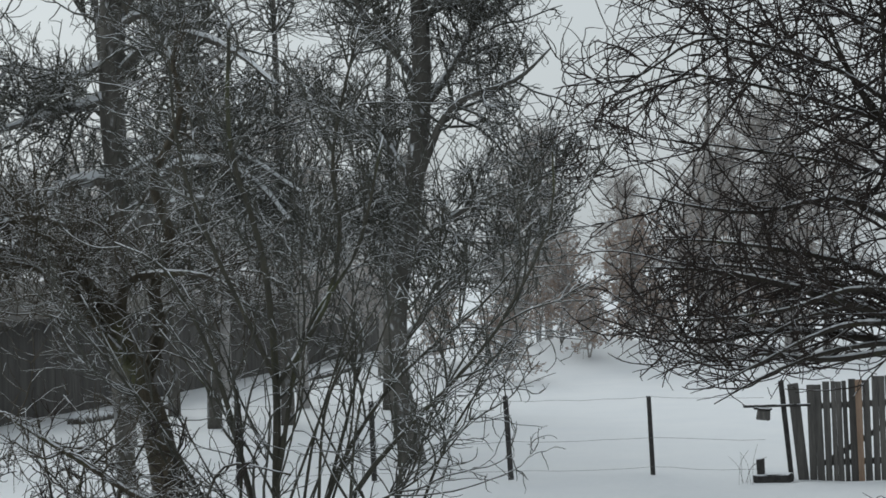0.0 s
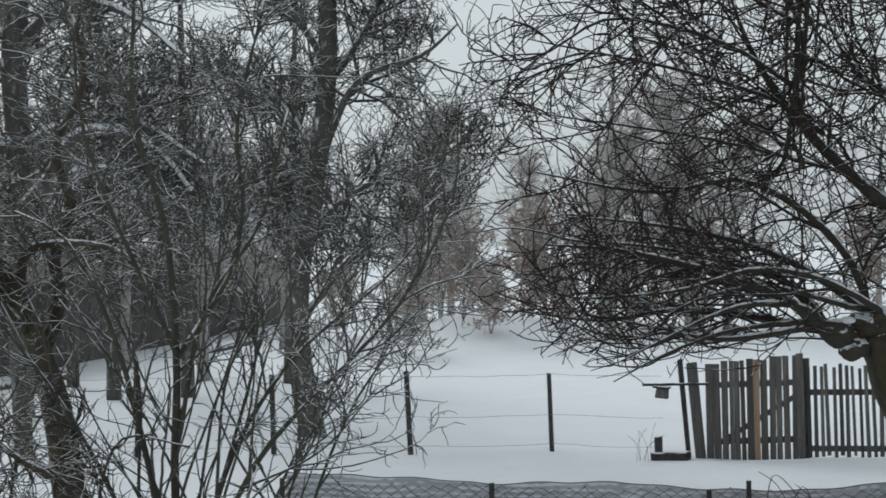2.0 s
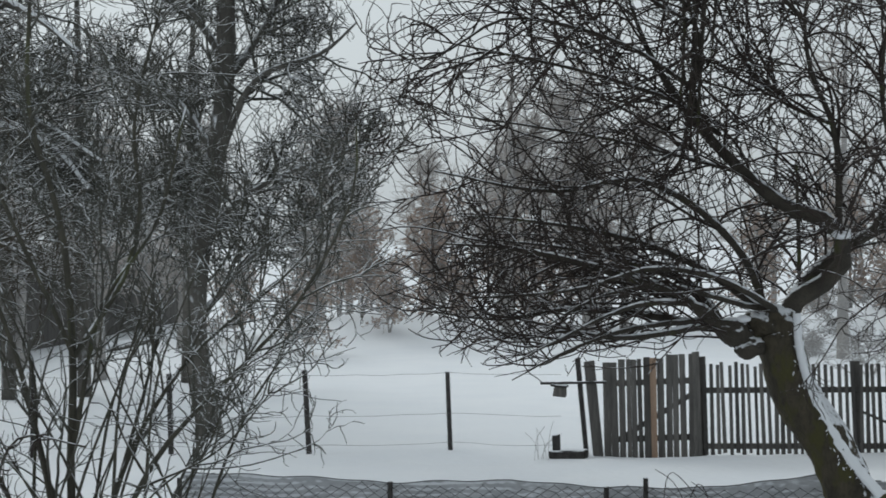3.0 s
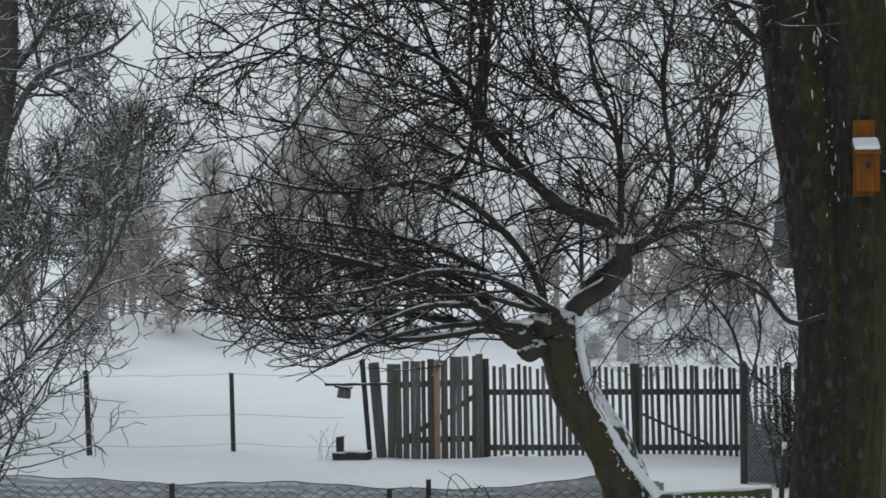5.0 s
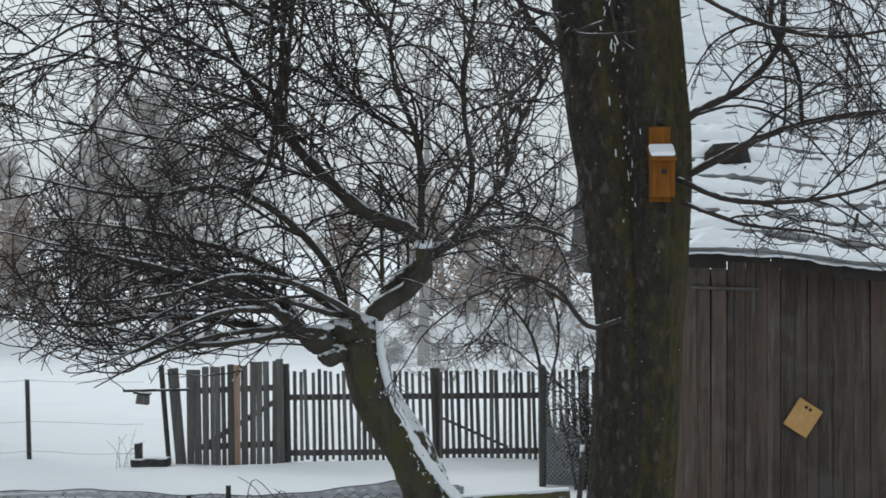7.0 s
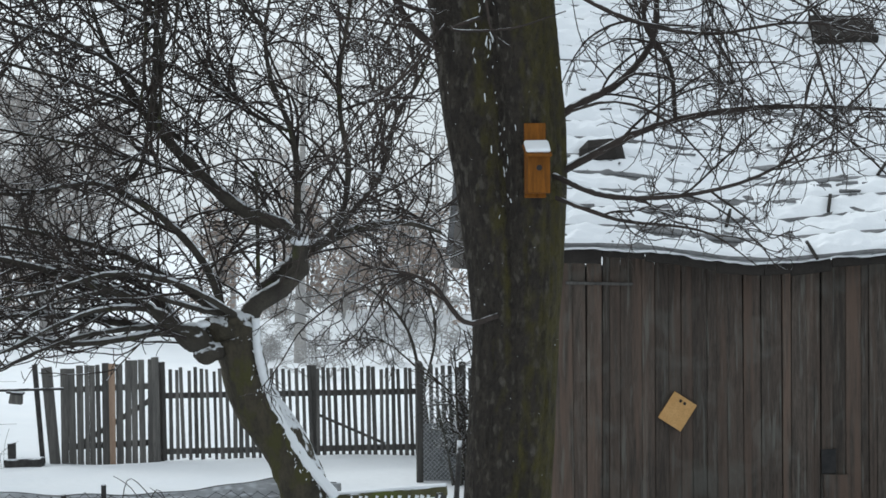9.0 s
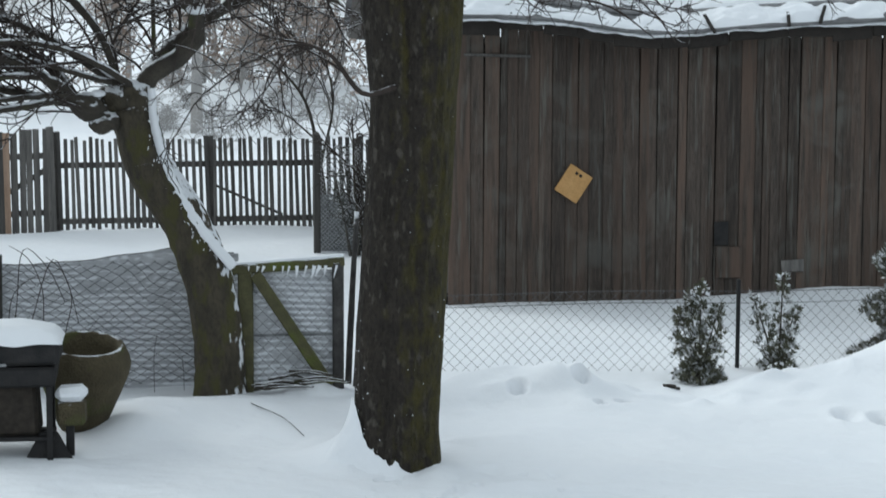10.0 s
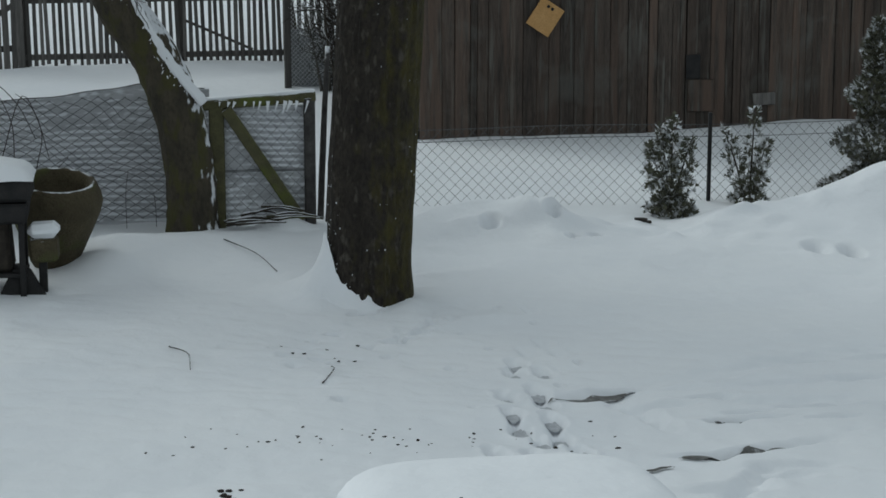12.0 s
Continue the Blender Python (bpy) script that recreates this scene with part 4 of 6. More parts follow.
kinds = [wood_tree(101, 7.5, "tall bare forest tree coloured pale for haze"), wood_tree(102, 6.2, "bare forest tree coloured pale for haze"), wood_tree(103, 9.0, "high bare forest tree coloured pale for haze", thick=0.45)]
open_tree = wood_tree(104, 6.8, "slender open-crowned forest tree coloured pale for haze", fat=0.75, thick=0.45)
open_used = False
near = wood_tree(107, 11.0, "tall bare tree in front of the dark shed", M_GREY_BARK, M_TWIG_GREY, 0.9, 1.0, "grove_tree", "bare trees of the near grove")
for k, (x, y, turn) in enumerate([(-15.5, 42.0, 0), (-16.8, 41.0, 330), (-19.5, 45.0, 80), (-14.6, 46.5, 150), (-24.0, 44.0, 210), (-17.0, 37.0, 290), (-20.8, 35.5, 30)]):
    if k:
        copy_thing(near, pose(x, y, hz(x, y), 0, 0, turn))
    else:
        near.matrix_basis = pose(x, y, hz(x, y))
rt = random.Random(9)
spots = [(-17.2, 47.7), (-5.75, 63.5), (0.8, 53.8), (2.0, 82.0), (-11.3, 75.0), (-21, 52), (-26, 58), (-19, 60), (-30, 63)]
while len(spots) < 36:
    y = rt.uniform(62, 105)
    az = rt.uniform(-30, 13)
    if -9.0 < az < 4.0 and rt.random() < 0.6:
        continue
    spots.append((y * math.tan(radians(az)), y))
for k, (x, y) in enumerate(spots):
    m = pose(x, y, hz(x, y), 0, 0, rt.uniform(0, 360))
    if k < 3:
        kinds[k].matrix_basis = m
    else:
        bearing = math.degrees(math.atan2(x, y))
        if bearing > -5.5 and not open_used:
            open_tree.matrix_basis, open_used = m, True
        elif bearing > -5.5:
            copy_thing(open_tree, m)
        else:
            copy_thing(kinds[1 if -15.5 < bearing < -9.0 else k % 3], m)


def beech_shrub(seed, h):
    t = thing("young_beech", "young beech holding dry tan leaves in the snow", "shrub", "young beeches at the wood's edge")
    rng = np.random.default_rng(seed)
    base = [([(0, 0, -0.1), (rng.normal() * 0.2, rng.normal() * 0.2, h * 0.5), (rng.normal() * 0.4, rng.normal() * 0.4, h)], 0.05, 0.012) for _ in range(3)]
    P, R = limb_arrays(base)
    g = [(P, R)]
    for lv in (dict(count=14, length=1.3, n=6, pull=(0, 0, 0.06), rmax=0.02, rmin=0.008, umin=0.15), dict(count=6, length=0.6, n=5, rmax=0.01, rmin=0.006)):
        P, R = sprout(P, R, rng=rng, **lv)
        g.append((P, R))
    v, f = joined(g, 3)
    put("branch_mass", mesh_of("branch_mass", v, f, True), M_FAR_BARK, t)
    c = np.repeat(P[:, 2:].reshape(-1, 3), 2, 0)
    c = c[rng.permutation(len(c))[:1100]] + rng.normal(size=(min(1100, len(c)), 3)) * 0.04
    d1 = rng.normal(size=c.shape) * 0.055
    d2 = np.cross(d1, rng.normal(size=c.shape))
    d2 *= 0.035 / (np.linalg.norm(d2, axis=1, keepdims=True) + 1e-9)
    q = np.stack([c - d1, c + d2 - d1 * 0.1 + [0, 0, 0.01], c + d1, c - d2], 1).reshape(-1, 3)
    put("leaves", mesh_of("leaves", q, np.arange(len(q)).reshape(-1, 4)), M_BEECH_LEAF, t, "curled dry tan leaves")
    return t


beeches = [beech_shrub(201, 3.4), beech_shrub(202, 2.4)]
for k, (x, y) in enumerate([(-13.9, 62.5), (-14.2, 56.0), (-11.5, 64), (-16.2, 66), (-9.0, 66), (-12.6, 60.5), (6.2, 58), (5.0, 61), (4.0, 60), (7.4, 57), (-7.2, 68), (-17.8, 62), (2.2, 60.5), (3.2, 62.5), (1.2, 64), (2.8, 66), (4.6, 65), (0.2, 67), (-1.8, 66), (-14.6, 68), (-13.0, 69), (-11.9, 70), (-10.3, 70.5), (-8.6, 71), (-16.4, 70)]):
    m = pose(x, y, hz(x, y), 0, 0, 57 * k) @ Matrix.Scale((1.0, 0.85, 1.25, 1.1)[k % 4] * (1.15 if k > 18 else 1.0), 4)
    if k < 2:
        beeches[k].matrix_basis = m
    else:
        copy_thing(beeches[k % 2], m)



def undergrowth(seed):
    """A low leafless bush in the haze-paled far bark colour, its foot at the origin."""
    t = thing("undergrowth_bush", "low leafless bush coloured pale for haze on the slope", "shrub", "low bushes behind the paling fence")
    rng = np.random.default_rng(seed)
    base = [([(rng.normal() * 0.2, rng.normal() * 0.2, -0.1), (rng.normal() * 0.3, rng.normal() * 0.3, 0.35), (rng.normal() * 0.6, rng.normal() * 0.4, 0.75)], 0.02, 0.008) for _ in range(7)]
    P, R = limb_arrays(base)
    g = [(P, R)]
    for lv in (dict(count=6, length=0.6, n=7, jitter=0.2, rmax=0.012, rmin=0.006, umin=0.2), dict(count=4, length=0.3, n=5, jitter=0.25, rmax=0.008, rmin=0.005)):
        P, R = sprout(P, R, rng=rng, **lv)
        g.append((P, R))
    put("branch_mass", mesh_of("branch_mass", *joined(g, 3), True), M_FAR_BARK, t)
    return t


low = [undergrowth(231), undergrowth(232), undergrowth(233)]
ru = random.Random(61)
for k in range(24):
    y = ru.uniform(48, 64)
    x = y * math.tan(radians(ru.uniform(-0.8, 5.2)))
    m = pose(x, y, hz(x, y) - 0.05, 0, 0, ru.uniform(0, 360)) @ Matrix.Scale(ru.uniform(0.6, 1.3), 4)
    if k < 3:
        low[k].matrix_basis = m
    else:
        copy_thing(low[k % 3], m)

# ---- barn ----
barn = thing("barn", "old dark wooden barn with a snow-covered sagging roof", "barn", m=pose(2.95, 22.3, 0))
rb = random.Random(12)
LONG = 10.5


def eave(a):
    """Height of the sagging eave along the wall."""
    return 3.13 - 0.16 * math.exp(-((a - 2.35) / 0.9) ** 2) - 0.07 * math.exp(-((a - 3.7) / 1.2) ** 2)


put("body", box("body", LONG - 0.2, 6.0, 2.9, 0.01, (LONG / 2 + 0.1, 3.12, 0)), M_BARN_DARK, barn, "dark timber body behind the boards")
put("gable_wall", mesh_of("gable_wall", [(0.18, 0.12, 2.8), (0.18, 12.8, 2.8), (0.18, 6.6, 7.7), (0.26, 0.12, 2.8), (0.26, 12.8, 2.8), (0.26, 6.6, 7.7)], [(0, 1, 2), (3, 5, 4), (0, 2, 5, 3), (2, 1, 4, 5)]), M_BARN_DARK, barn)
a = 0.16
k = 0
while a < LONG - 0.1:
    w = rb.uniform(0.07, 0.19)
    top = eave(a + w / 2) - 0.02 + rb.uniform(-0.02, 0.01)
    low = -0.06 + rb.uniform(-0.03, 0.06)
    put("plank", box("plank", w - rb.choice((0.001, 0.002, 0.003, 0.005, 0.009)), 0.028, top - low, 0.003, (0, 0, 0), rough_edge=0.004, seed=k), M_BARN, barn,
        m=pose(a + w / 2, rb.uniform(0.058, 0.070), low, 0, rb.uniform(-0.3, 0.3)))
    a += w
    k += 1
put("sill_beam", box("sill_beam", LONG, 0.05, 0.16, 0.01, (LONG / 2, 0.125, -0.06), rough_edge=0.005), M_BARN_DARK, barn)
# fascia boards; their dark colour also stands in for the shadow under the eave
a = 0.16
while a < LONG:
    w = rb.uniform(0.3, 0.75)
    tall_f = rb.uniform(0.11, 0.18)
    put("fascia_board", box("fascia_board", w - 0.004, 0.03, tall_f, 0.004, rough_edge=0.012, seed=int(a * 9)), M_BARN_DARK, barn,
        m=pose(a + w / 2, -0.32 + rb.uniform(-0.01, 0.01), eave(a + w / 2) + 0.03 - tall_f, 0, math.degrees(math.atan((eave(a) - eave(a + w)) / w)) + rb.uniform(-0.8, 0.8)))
    a += w
put("rail", box("rail", 0.75, 0.03, 0.035, 0.004), M_FENCE, barn, "pale lath nailed under the eave", m=pose(0.70, 0.02, 2.74, 0, 1.5))
put("hatch", box("hatch", 0.30, 0.03, 0.36, 0.006), M_BARN, barn, "small grey hatch board", m=pose(3.38, 0.02, 0.24))
put("opening", box("opening", 0.17, 0.02, 0.27, 0.004, rough_edge=0.01), M_BLACK, barn, "dark gap where a board is gone", m=pose(3.29, 0.035, 0.61))
put("patch_board", box("patch_board", 0.27, 0.03, 0.13, 0.006, rough_edge=0.02), M_FENCE, barn, "pale patched board", m=pose(4.13, 0.02, 0.30))
SLOPE = math.tan(radians(35))


def roof_z(a, b):
    return eave(a) + 0.02 + SLOPE * (b + 0.4)


for c in range(24):  # courses of shingles, each lapping over the one below
    b0 = -0.4 + c * 0.30
    n = 22
    vs, fs = [], []
    for i in range(n + 1):
        aa = 0.12 + i * (LONG + 0.25) / n
        e = rb.uniform(-0.012, 0.012)
        for b, dz in ((b0 + e, 0.035), (b0 + e, 0.012), (b0 + 0.34, -0.005)):
            vs.append((aa, b, roof_z(aa, b) + dz))
    for i in range(n):
        p = i * 3
        fs += [(p, p + 3, p + 5, p + 2), (p + 1, p + 4, p + 3, p)]
    put("shingle_course", mesh_of("shingle_course", vs, fs), M_SHINGLE, barn)
na, nb = 260, 300
A_, B_ = np.meshgrid(np.linspace(0.13, LONG + 0.33, na), np.linspace(-0.42, 6.7, nb))
Z_ = np.vectorize(roof_z)(A_, B_)
saw = ((B_ + 0.4) / 0.30) % 1.0
wob = np.array([[0.55 * noise.noise((x * 0.9, y * 2.2, 0.0)) + 0.8 * noise.noise((x * 2.6, y * 4.5, 4.0)) + 0.55 * noise.noise((x * 8.0, y * 13.0, 9.0)) for x, y in zip(ra, rbb)] for ra, rbb in zip(A_, B_)])
thick = 0.027 + 0.010 * np.clip(B_, 0, 2.5) + 0.080 * wob + 0.022 * np.sin(saw * np.pi) - (0.058 + 0.05 * wob) * (saw < 0.13)
edge = np.clip((B_ + 0.42) / 0.05, 0, 1)
Z_ = Z_ + np.where(thick > 0, thick, thick * 1.5) * (0.35 + 0.65 * edge) + 0.012
ii = (np.arange(nb - 1)[:, None] * na + np.arange(na - 1)[None]).ravel()
put("roof_snow", mesh_of("roof_snow", np.stack([A_, B_, Z_], -1).reshape(-1, 3), np.stack([ii, ii + 1, ii + na + 1, ii + na], 1), True), M_SNOW, barn, "uneven snow lying on the shingles")
put("back_roof", mesh_of("back_roof", [(0.12, 6.65, roof_z(0, 6.6) - 0.03), (LONG + 0.35, 6.65, roof_z(0, 6.6) - 0.03), (LONG + 0.35, 13, 3.0), (0.12, 13, 3.0)], [(0, 1, 2, 3)]), M_SHINGLE, barn)
put("skylight", box("skylight", 0.80, 0.56, 0.14, 0.01), M_BARN_DARK, barn, "dark roof hatch free of snow", m=pose(4.46, 3.50, roof_z(4.46, 3.50) + 0.05, 35))
put("snow_cap", box("snow_cap", 0.74, 0.06, 0.05, 0.02, rough_edge=0.012), M_SNOW, barn, "strip of snow on the roof hatch", m=pose(4.46, 3.70, roof_z(4.46, 3.70) + 0.16, 35))
for k, (aa, b) in enumerate([(3.0, -0.36), (3.9, -0.35), (4.3, -0.33), (2.2, 0.2), (3.4, 0.35), (4.6, 0.3), (5.2, 0.15), (5.6, -0.3), (4.2, 0.9)]):
    put("loose_lath", box("loose_lath", 0.035, 0.34, 0.025, 0.003, rough_edge=0.004, seed=k), M_BARN_DARK, barn, m=pose(aa, b, roof_z(aa, b) + 0.07, 35, 0, rb.uniform(-50, 50)))
for k in range(80):  # lath ends and shingle edges that show through the snow
    aa, b = rb.uniform(0.4, 7.5), rb.triangular(-0.32, 3.4, 0.1)
    put("shingle_edge", box("shingle_edge", rb.uniform(0.08, 0.30), 0.03, 0.03, 0.004, rough_edge=0.008, seed=k), M_SHINGLE, barn, m=pose(aa, b, roof_z(aa, b) + 0.045, 35, 0, rb.choice((0, 0, 0, 80)) + rb.uniform(-14, 14)))
put("roof_hump", box("roof_hump", 0.62, 0.3, 0.30, 0.09, rough_edge=0.06, taper=0.75), M_BARN_DARK, barn, "dark hump free of snow", m=pose(0.90, 1.05, roof_z(0.90, 1.05) - 0.06))

card = thing("notice_board", "square plywood board hung askew on the barn wall", "board")
bm = bmesh.new()
bmesh.ops.create_cube(bm, size=1.0)
for v in bm.verts:
    v.co = Vector((v.co.x * 0.30, v.co.y * 0.018, v.co.z * 0.345))
bmesh.ops.bevel(bm, geom=bm.edges[:], offset=0.004, segments=1, affect="EDGES")
put("panel", done(bm, "panel"), M_PLY, card)
for sx in (-0.035, 0.02):
    put("hole", box("hole", 0.032, 0.006, 0.032, 0.003, (sx, -0.012, 0.10)), M_BLACK, card)
card.matrix_basis = pose(4.52, 22.31, 1.33, 0, 33, 0)

# ---- long dark shed at the edge of the wood ----
shed = thing("long_shed", "long low dark boarded shed behind the bare trees", "shed", m=pose(-22.4, 38.0, 0, 0, 0, 3.0))
put("body", box("body", 3.6, 40.0, 2.5, 0.02, (-2.0, 20.0, -0.2)), M_BARN_DARK, shed)
rs = random.Random(33)
boards = [box("board", 0.37, 0.03, 2.75, 0.006, rough_edge=0.006, seed=s) for s in range(4)]
for k in range(104):
    put("board", boards[k % 4], M_SHED, shed, m=pose(-0.16 + rs.uniform(0, 0.02), 0.2 + k * 0.385, -0.3, 0, 0, 90))
put("roof", mesh_of("roof", [(0.35, -0.3, 2.4), (0.35, 40.3, 2.4), (-2.0, 40.3, 3.3), (-2.0, -0.3, 3.3), (-4.3, -0.3, 2.4), (-4.3, 40.3, 2.4),
                             (0.35, -0.3, 2.3), (0.35, 40.3, 2.3), (-2.0, 40.3, 3.2), (-2.0, -0.3, 3.2), (-4.3, -0.3, 2.3), (-4.3, 40.3, 2.3)],
                    [(0, 1, 2, 3), (3, 2, 5, 4), (6, 9, 8, 7), (9, 10, 11, 8), (0, 6, 7, 1), (0, 3, 9, 6), (3, 4, 10, 9)]), M_SHED, shed, "dark roof")
for k, y in enumerate((4.0, 20.0)):
    log = thing("snowy_log", "fallen log under a ridge of snow", "log", "logs lying along the shed")
    p = [(-20.8 - 0.02 * y, 38.5 + y, 0.25), (-21.0, 41.0 + y, 0.3), (-20.9 - 0.03 * y, 44.5 + y, 0.4)]
    p = [(x, yy, hz(x, yy) + 0.04) for x, yy, _ in p]
    stem("wood", p, 0.2, 0.15, M_GREY_BARK, log, seed=k)

# ---- paling fence, board gate and wire posts across the meadow ----
FY = 30.8
paling = thing("paling_fence", "grey weathered paling fence standing in the snow", "fence")
rf = random.Random(21)
pales = [box("pale", 0.046 + 0.004 * s, 0.02, 1.33 + 0.012 * s, 0.004, taper=0.97, rough_edge=0.003, seed=s) for s in range(5)]
x = -1.56
while x < 3.35:
    z0 = -0.02 + rf.uniform(-0.02, 0.02)
    put("pale", rf.choice(pales), M_FENCE, paling, m=pose(x, FY - 0.03 - max(0, x - 2.3) * 0.1, z0 + 0.012, 0, -1.2 + rf.uniform(-0.9, 0.9)))
    x += 0.096 + rf.uniform(-0.008, 0.008)
for z in (0.10, 0.94):
    put("rail", box("rail", 4.0, 0.05, 0.085, 0.008, rough_edge=0.008), M_FENCE, paling, m=pose(0.35, FY + 0.02, z - 0.025, 0, -0.3))
for px, ph in ((-1.62, 1.45), (0.66, 1.38), (2.26, 1.42)):
    put("post", box("post", 0.10, 0.10, ph + 0.3, 0.01, rough_edge=0.008), M_FENCE, paling, m=pose(px, FY + 0.06, -0.3))
put("brace", box("brace", 0.04, 0.03, 1.15, 0.005), M_FENCE, paling, "slanting brace", m=pose(1.75, FY + 0.05, 0.18, 0, -66))

gate = thing("board_gate", "leaning gate of uneven grey boards, one board fresh", "gate")
x = -3.09
k = 0
while x < -1.66:
    w = rf.uniform(0.062, 0.108)
    fresh = k == 7
    top = 1.42 + 0.055 * (x + 3.1) + rf.uniform(-0.025, 0.03)
    put("board", box("board", (0.10 if fresh else w), 0.022, top + 0.06, 0.004, rough_edge=0.005, seed=60 + k), M_FENCE_NEW if fresh else M_FENCE, gate,
        "pale fresh board" if fresh else "", m=pose(x + w / 2, FY - 0.08, -0.10 + 0.035 * (x + 3.1), 0, -0.5 + rf.uniform(-0.8, 0.8)))
    x += w + (rf.uniform(0.012, 0.028) if k % 3 else 0.006)
    k += 1
for z in (0.18, 1.03):
    put("rail", box("rail", 1.42, 0.05, 0.09, 0.008, rough_edge=0.006), M_FENCE, gate, m=pose(-2.38, FY - 0.03, z, 0, -2.2))
put("brace", box("brace", 0.08, 0.03, 1.25, 0.006), M_FENCE, gate, "slanting brace", m=pose(-2.85, FY - 0.045, 0.22, 0, 58))

gpost = thing("gate_post", "two weathered gate posts leaning together", "post")
put("post", box("post", 0.07, 0.07, 1.65, 0.01, rough_edge=0.008), M_POST, gpost, m=pose(-3.36, FY - 0.05, -0.2, 0, -4.5))
put("board", box("board", 0.15, 0.05, 1.6, 0.01, rough_edge=0.01, seed=4), M_FENCE, gpost, m=pose(-3.17, FY - 0.08, -0.2, 0, -5.0))
arm = thing("bird_feeder", "small hanging bird feeder on a wooden arm", "feeder")
put("arm", box("arm", 1.0, 0.035, 0.04, 0.006), M_POST, arm, m=pose(-3.55, FY - 0.13, 1.05, 0, -1))
put("house", box("house", 0.20, 0.16, 0.15, 0.012, taper=0.9), M_FENCE, arm, m=pose(-3.76, FY - 0.13, 0.86, 0, 6))
put("roof", box("roof", 0.26, 0.2, 0.035, 0.01), M_POST, arm, "dark roof", m=pose(-3.76, FY - 0.13, 1.01, 0, 5))
crate = thing("old_crate", "low dark crate with a small post, half under snow", "crate")
put("box_body", box("box_body", 0.55, 0.35, 0.14, 0.015, rough_edge=0.015), M_POST, crate, m=pose(-3.6, FY - 0.45, hz(-3.6, FY - 0.45) - 0.03))
put("stub", box("stub", 0.11, 0.09, 0.34, 0.012, rough_edge=0.01), M_POST, crate, m=pose(-3.78, FY - 0.45, hz(-3.6, FY - 0.45) + 0.0))

wire_fence = thing("wire_fence", "thin wire fence on dark old posts in deep snow", "fence")
for px, py, ph, lean in ((-7.62, 30.5, 1.28, -2.4), (-5.52, 31.1, 1.22, -1.6), (-9.75, 30.2, 1.25, -1.0), (-11.9, 29.9, 1.25, 1.5)):
    put("post", box("post", 0.072, 0.072, ph + 0.3, 0.012, rough_edge=0.008, seed=int(-px)), M_POST, wire_fence, m=pose(px, py, -0.3, 0, lean))
ends = [(-14.0, 29.6), (-11.9, 29.9), (-9.75, 30.2), (-7.62, 30.5), (-5.52, 31.1), (-3.4, 30.75)]
for z, sag in ((1.2, 0.02), (0.58, 0.03), (0.12, 0.02)):
    pts = []
    for (xa, ya), (xb, yb) in zip(ends, ends[1:]):
        for j in range(6):
            t = j / 6
            pts.append((xa + (xb - xa) * t, ya + (yb - ya) * t - 0.04, z - sag * 4 * t * (1 - t) + rf.uniform(-0.012, 0.012)))
    P = np.array([pts])
    v, f = tube_arrays(P, np.full((1, len(pts)), 0.0028), 4)
    put("wire", mesh_of("wire", v, f), M_WIRE_RIME, wire_fence)


def netting(xa, xb, za, zb, step, r, y_of, sides=3, lean=1.0, slack=0.0):
    """Diamond wire netting: two sets of slanting wires between two heights, bent with the fence's line."""
    H, W, segs = zb - za, (zb - za) * lean, 5 if not slack else 14
    polys = []
    x = xa - W
    while x < xb:
        for s in (1, -1):
            t0, t1 = 0.0, 1.0
            xs = x if s == 1 else x + W
            lo, hi = (xa - xs) / (s * W), (xb - xs) / (s * W)
            lo, hi = min(lo, hi), max(lo, hi)
            t0, t1 = max(t0, lo), min(t1, hi)
            if t1 - t0 > 0.02:
                tt = np.linspace(t0, t1, segs)
                px = xs + s * W * tt
                polys.append(np.stack([px, y_of(px), za + H * tt], 1))
        x += step
    P = np.stack(polys)
    if slack:
        for q in P.reshape(-1, 3):
            a_, b_ = noise.noise((q[0] * 1.7, q[2] * 2.0, 3.0)), noise.noise((q[0] * 4.0, q[2] * 4.5, 8.0))
            q[0] += slack * (a_ + 0.5 * b_)
            q[2] += slack * (0.8 * b_ + 0.5 * a_)
    return mesh_of("netting", *tube_arrays(P, np.full(P.shape[:2], r), sides))


# ---- low netting fence caked with snow, and its gate ----
def screen_y(x):
    return 17.72 + 0.03 * np.sin(np.asarray(x) * 2.9) + 0.02 * np.sin(np.asarray(x) * 7.1)


def screen_top(x):
    x = np.asarray(x, float)
    return np.interp(x, [-5.62, -5.0, -4.4, -3.7, -3.1, -2.6, -1.78, -1.1, -0.6, 0.0, 0.64], [1.15, 1.14, 1.12, 1.07, 1.10, 1.11, 1.05, 1.05, 1.09, 1.175, 1.12]) + 0.006 * np.sin(11 * x)


low_fence = thing("netting_fence", "low wire netting fence caked grey with blown snow", "fence")
sx_ = np.linspace(-5.62, 0.62, 440)


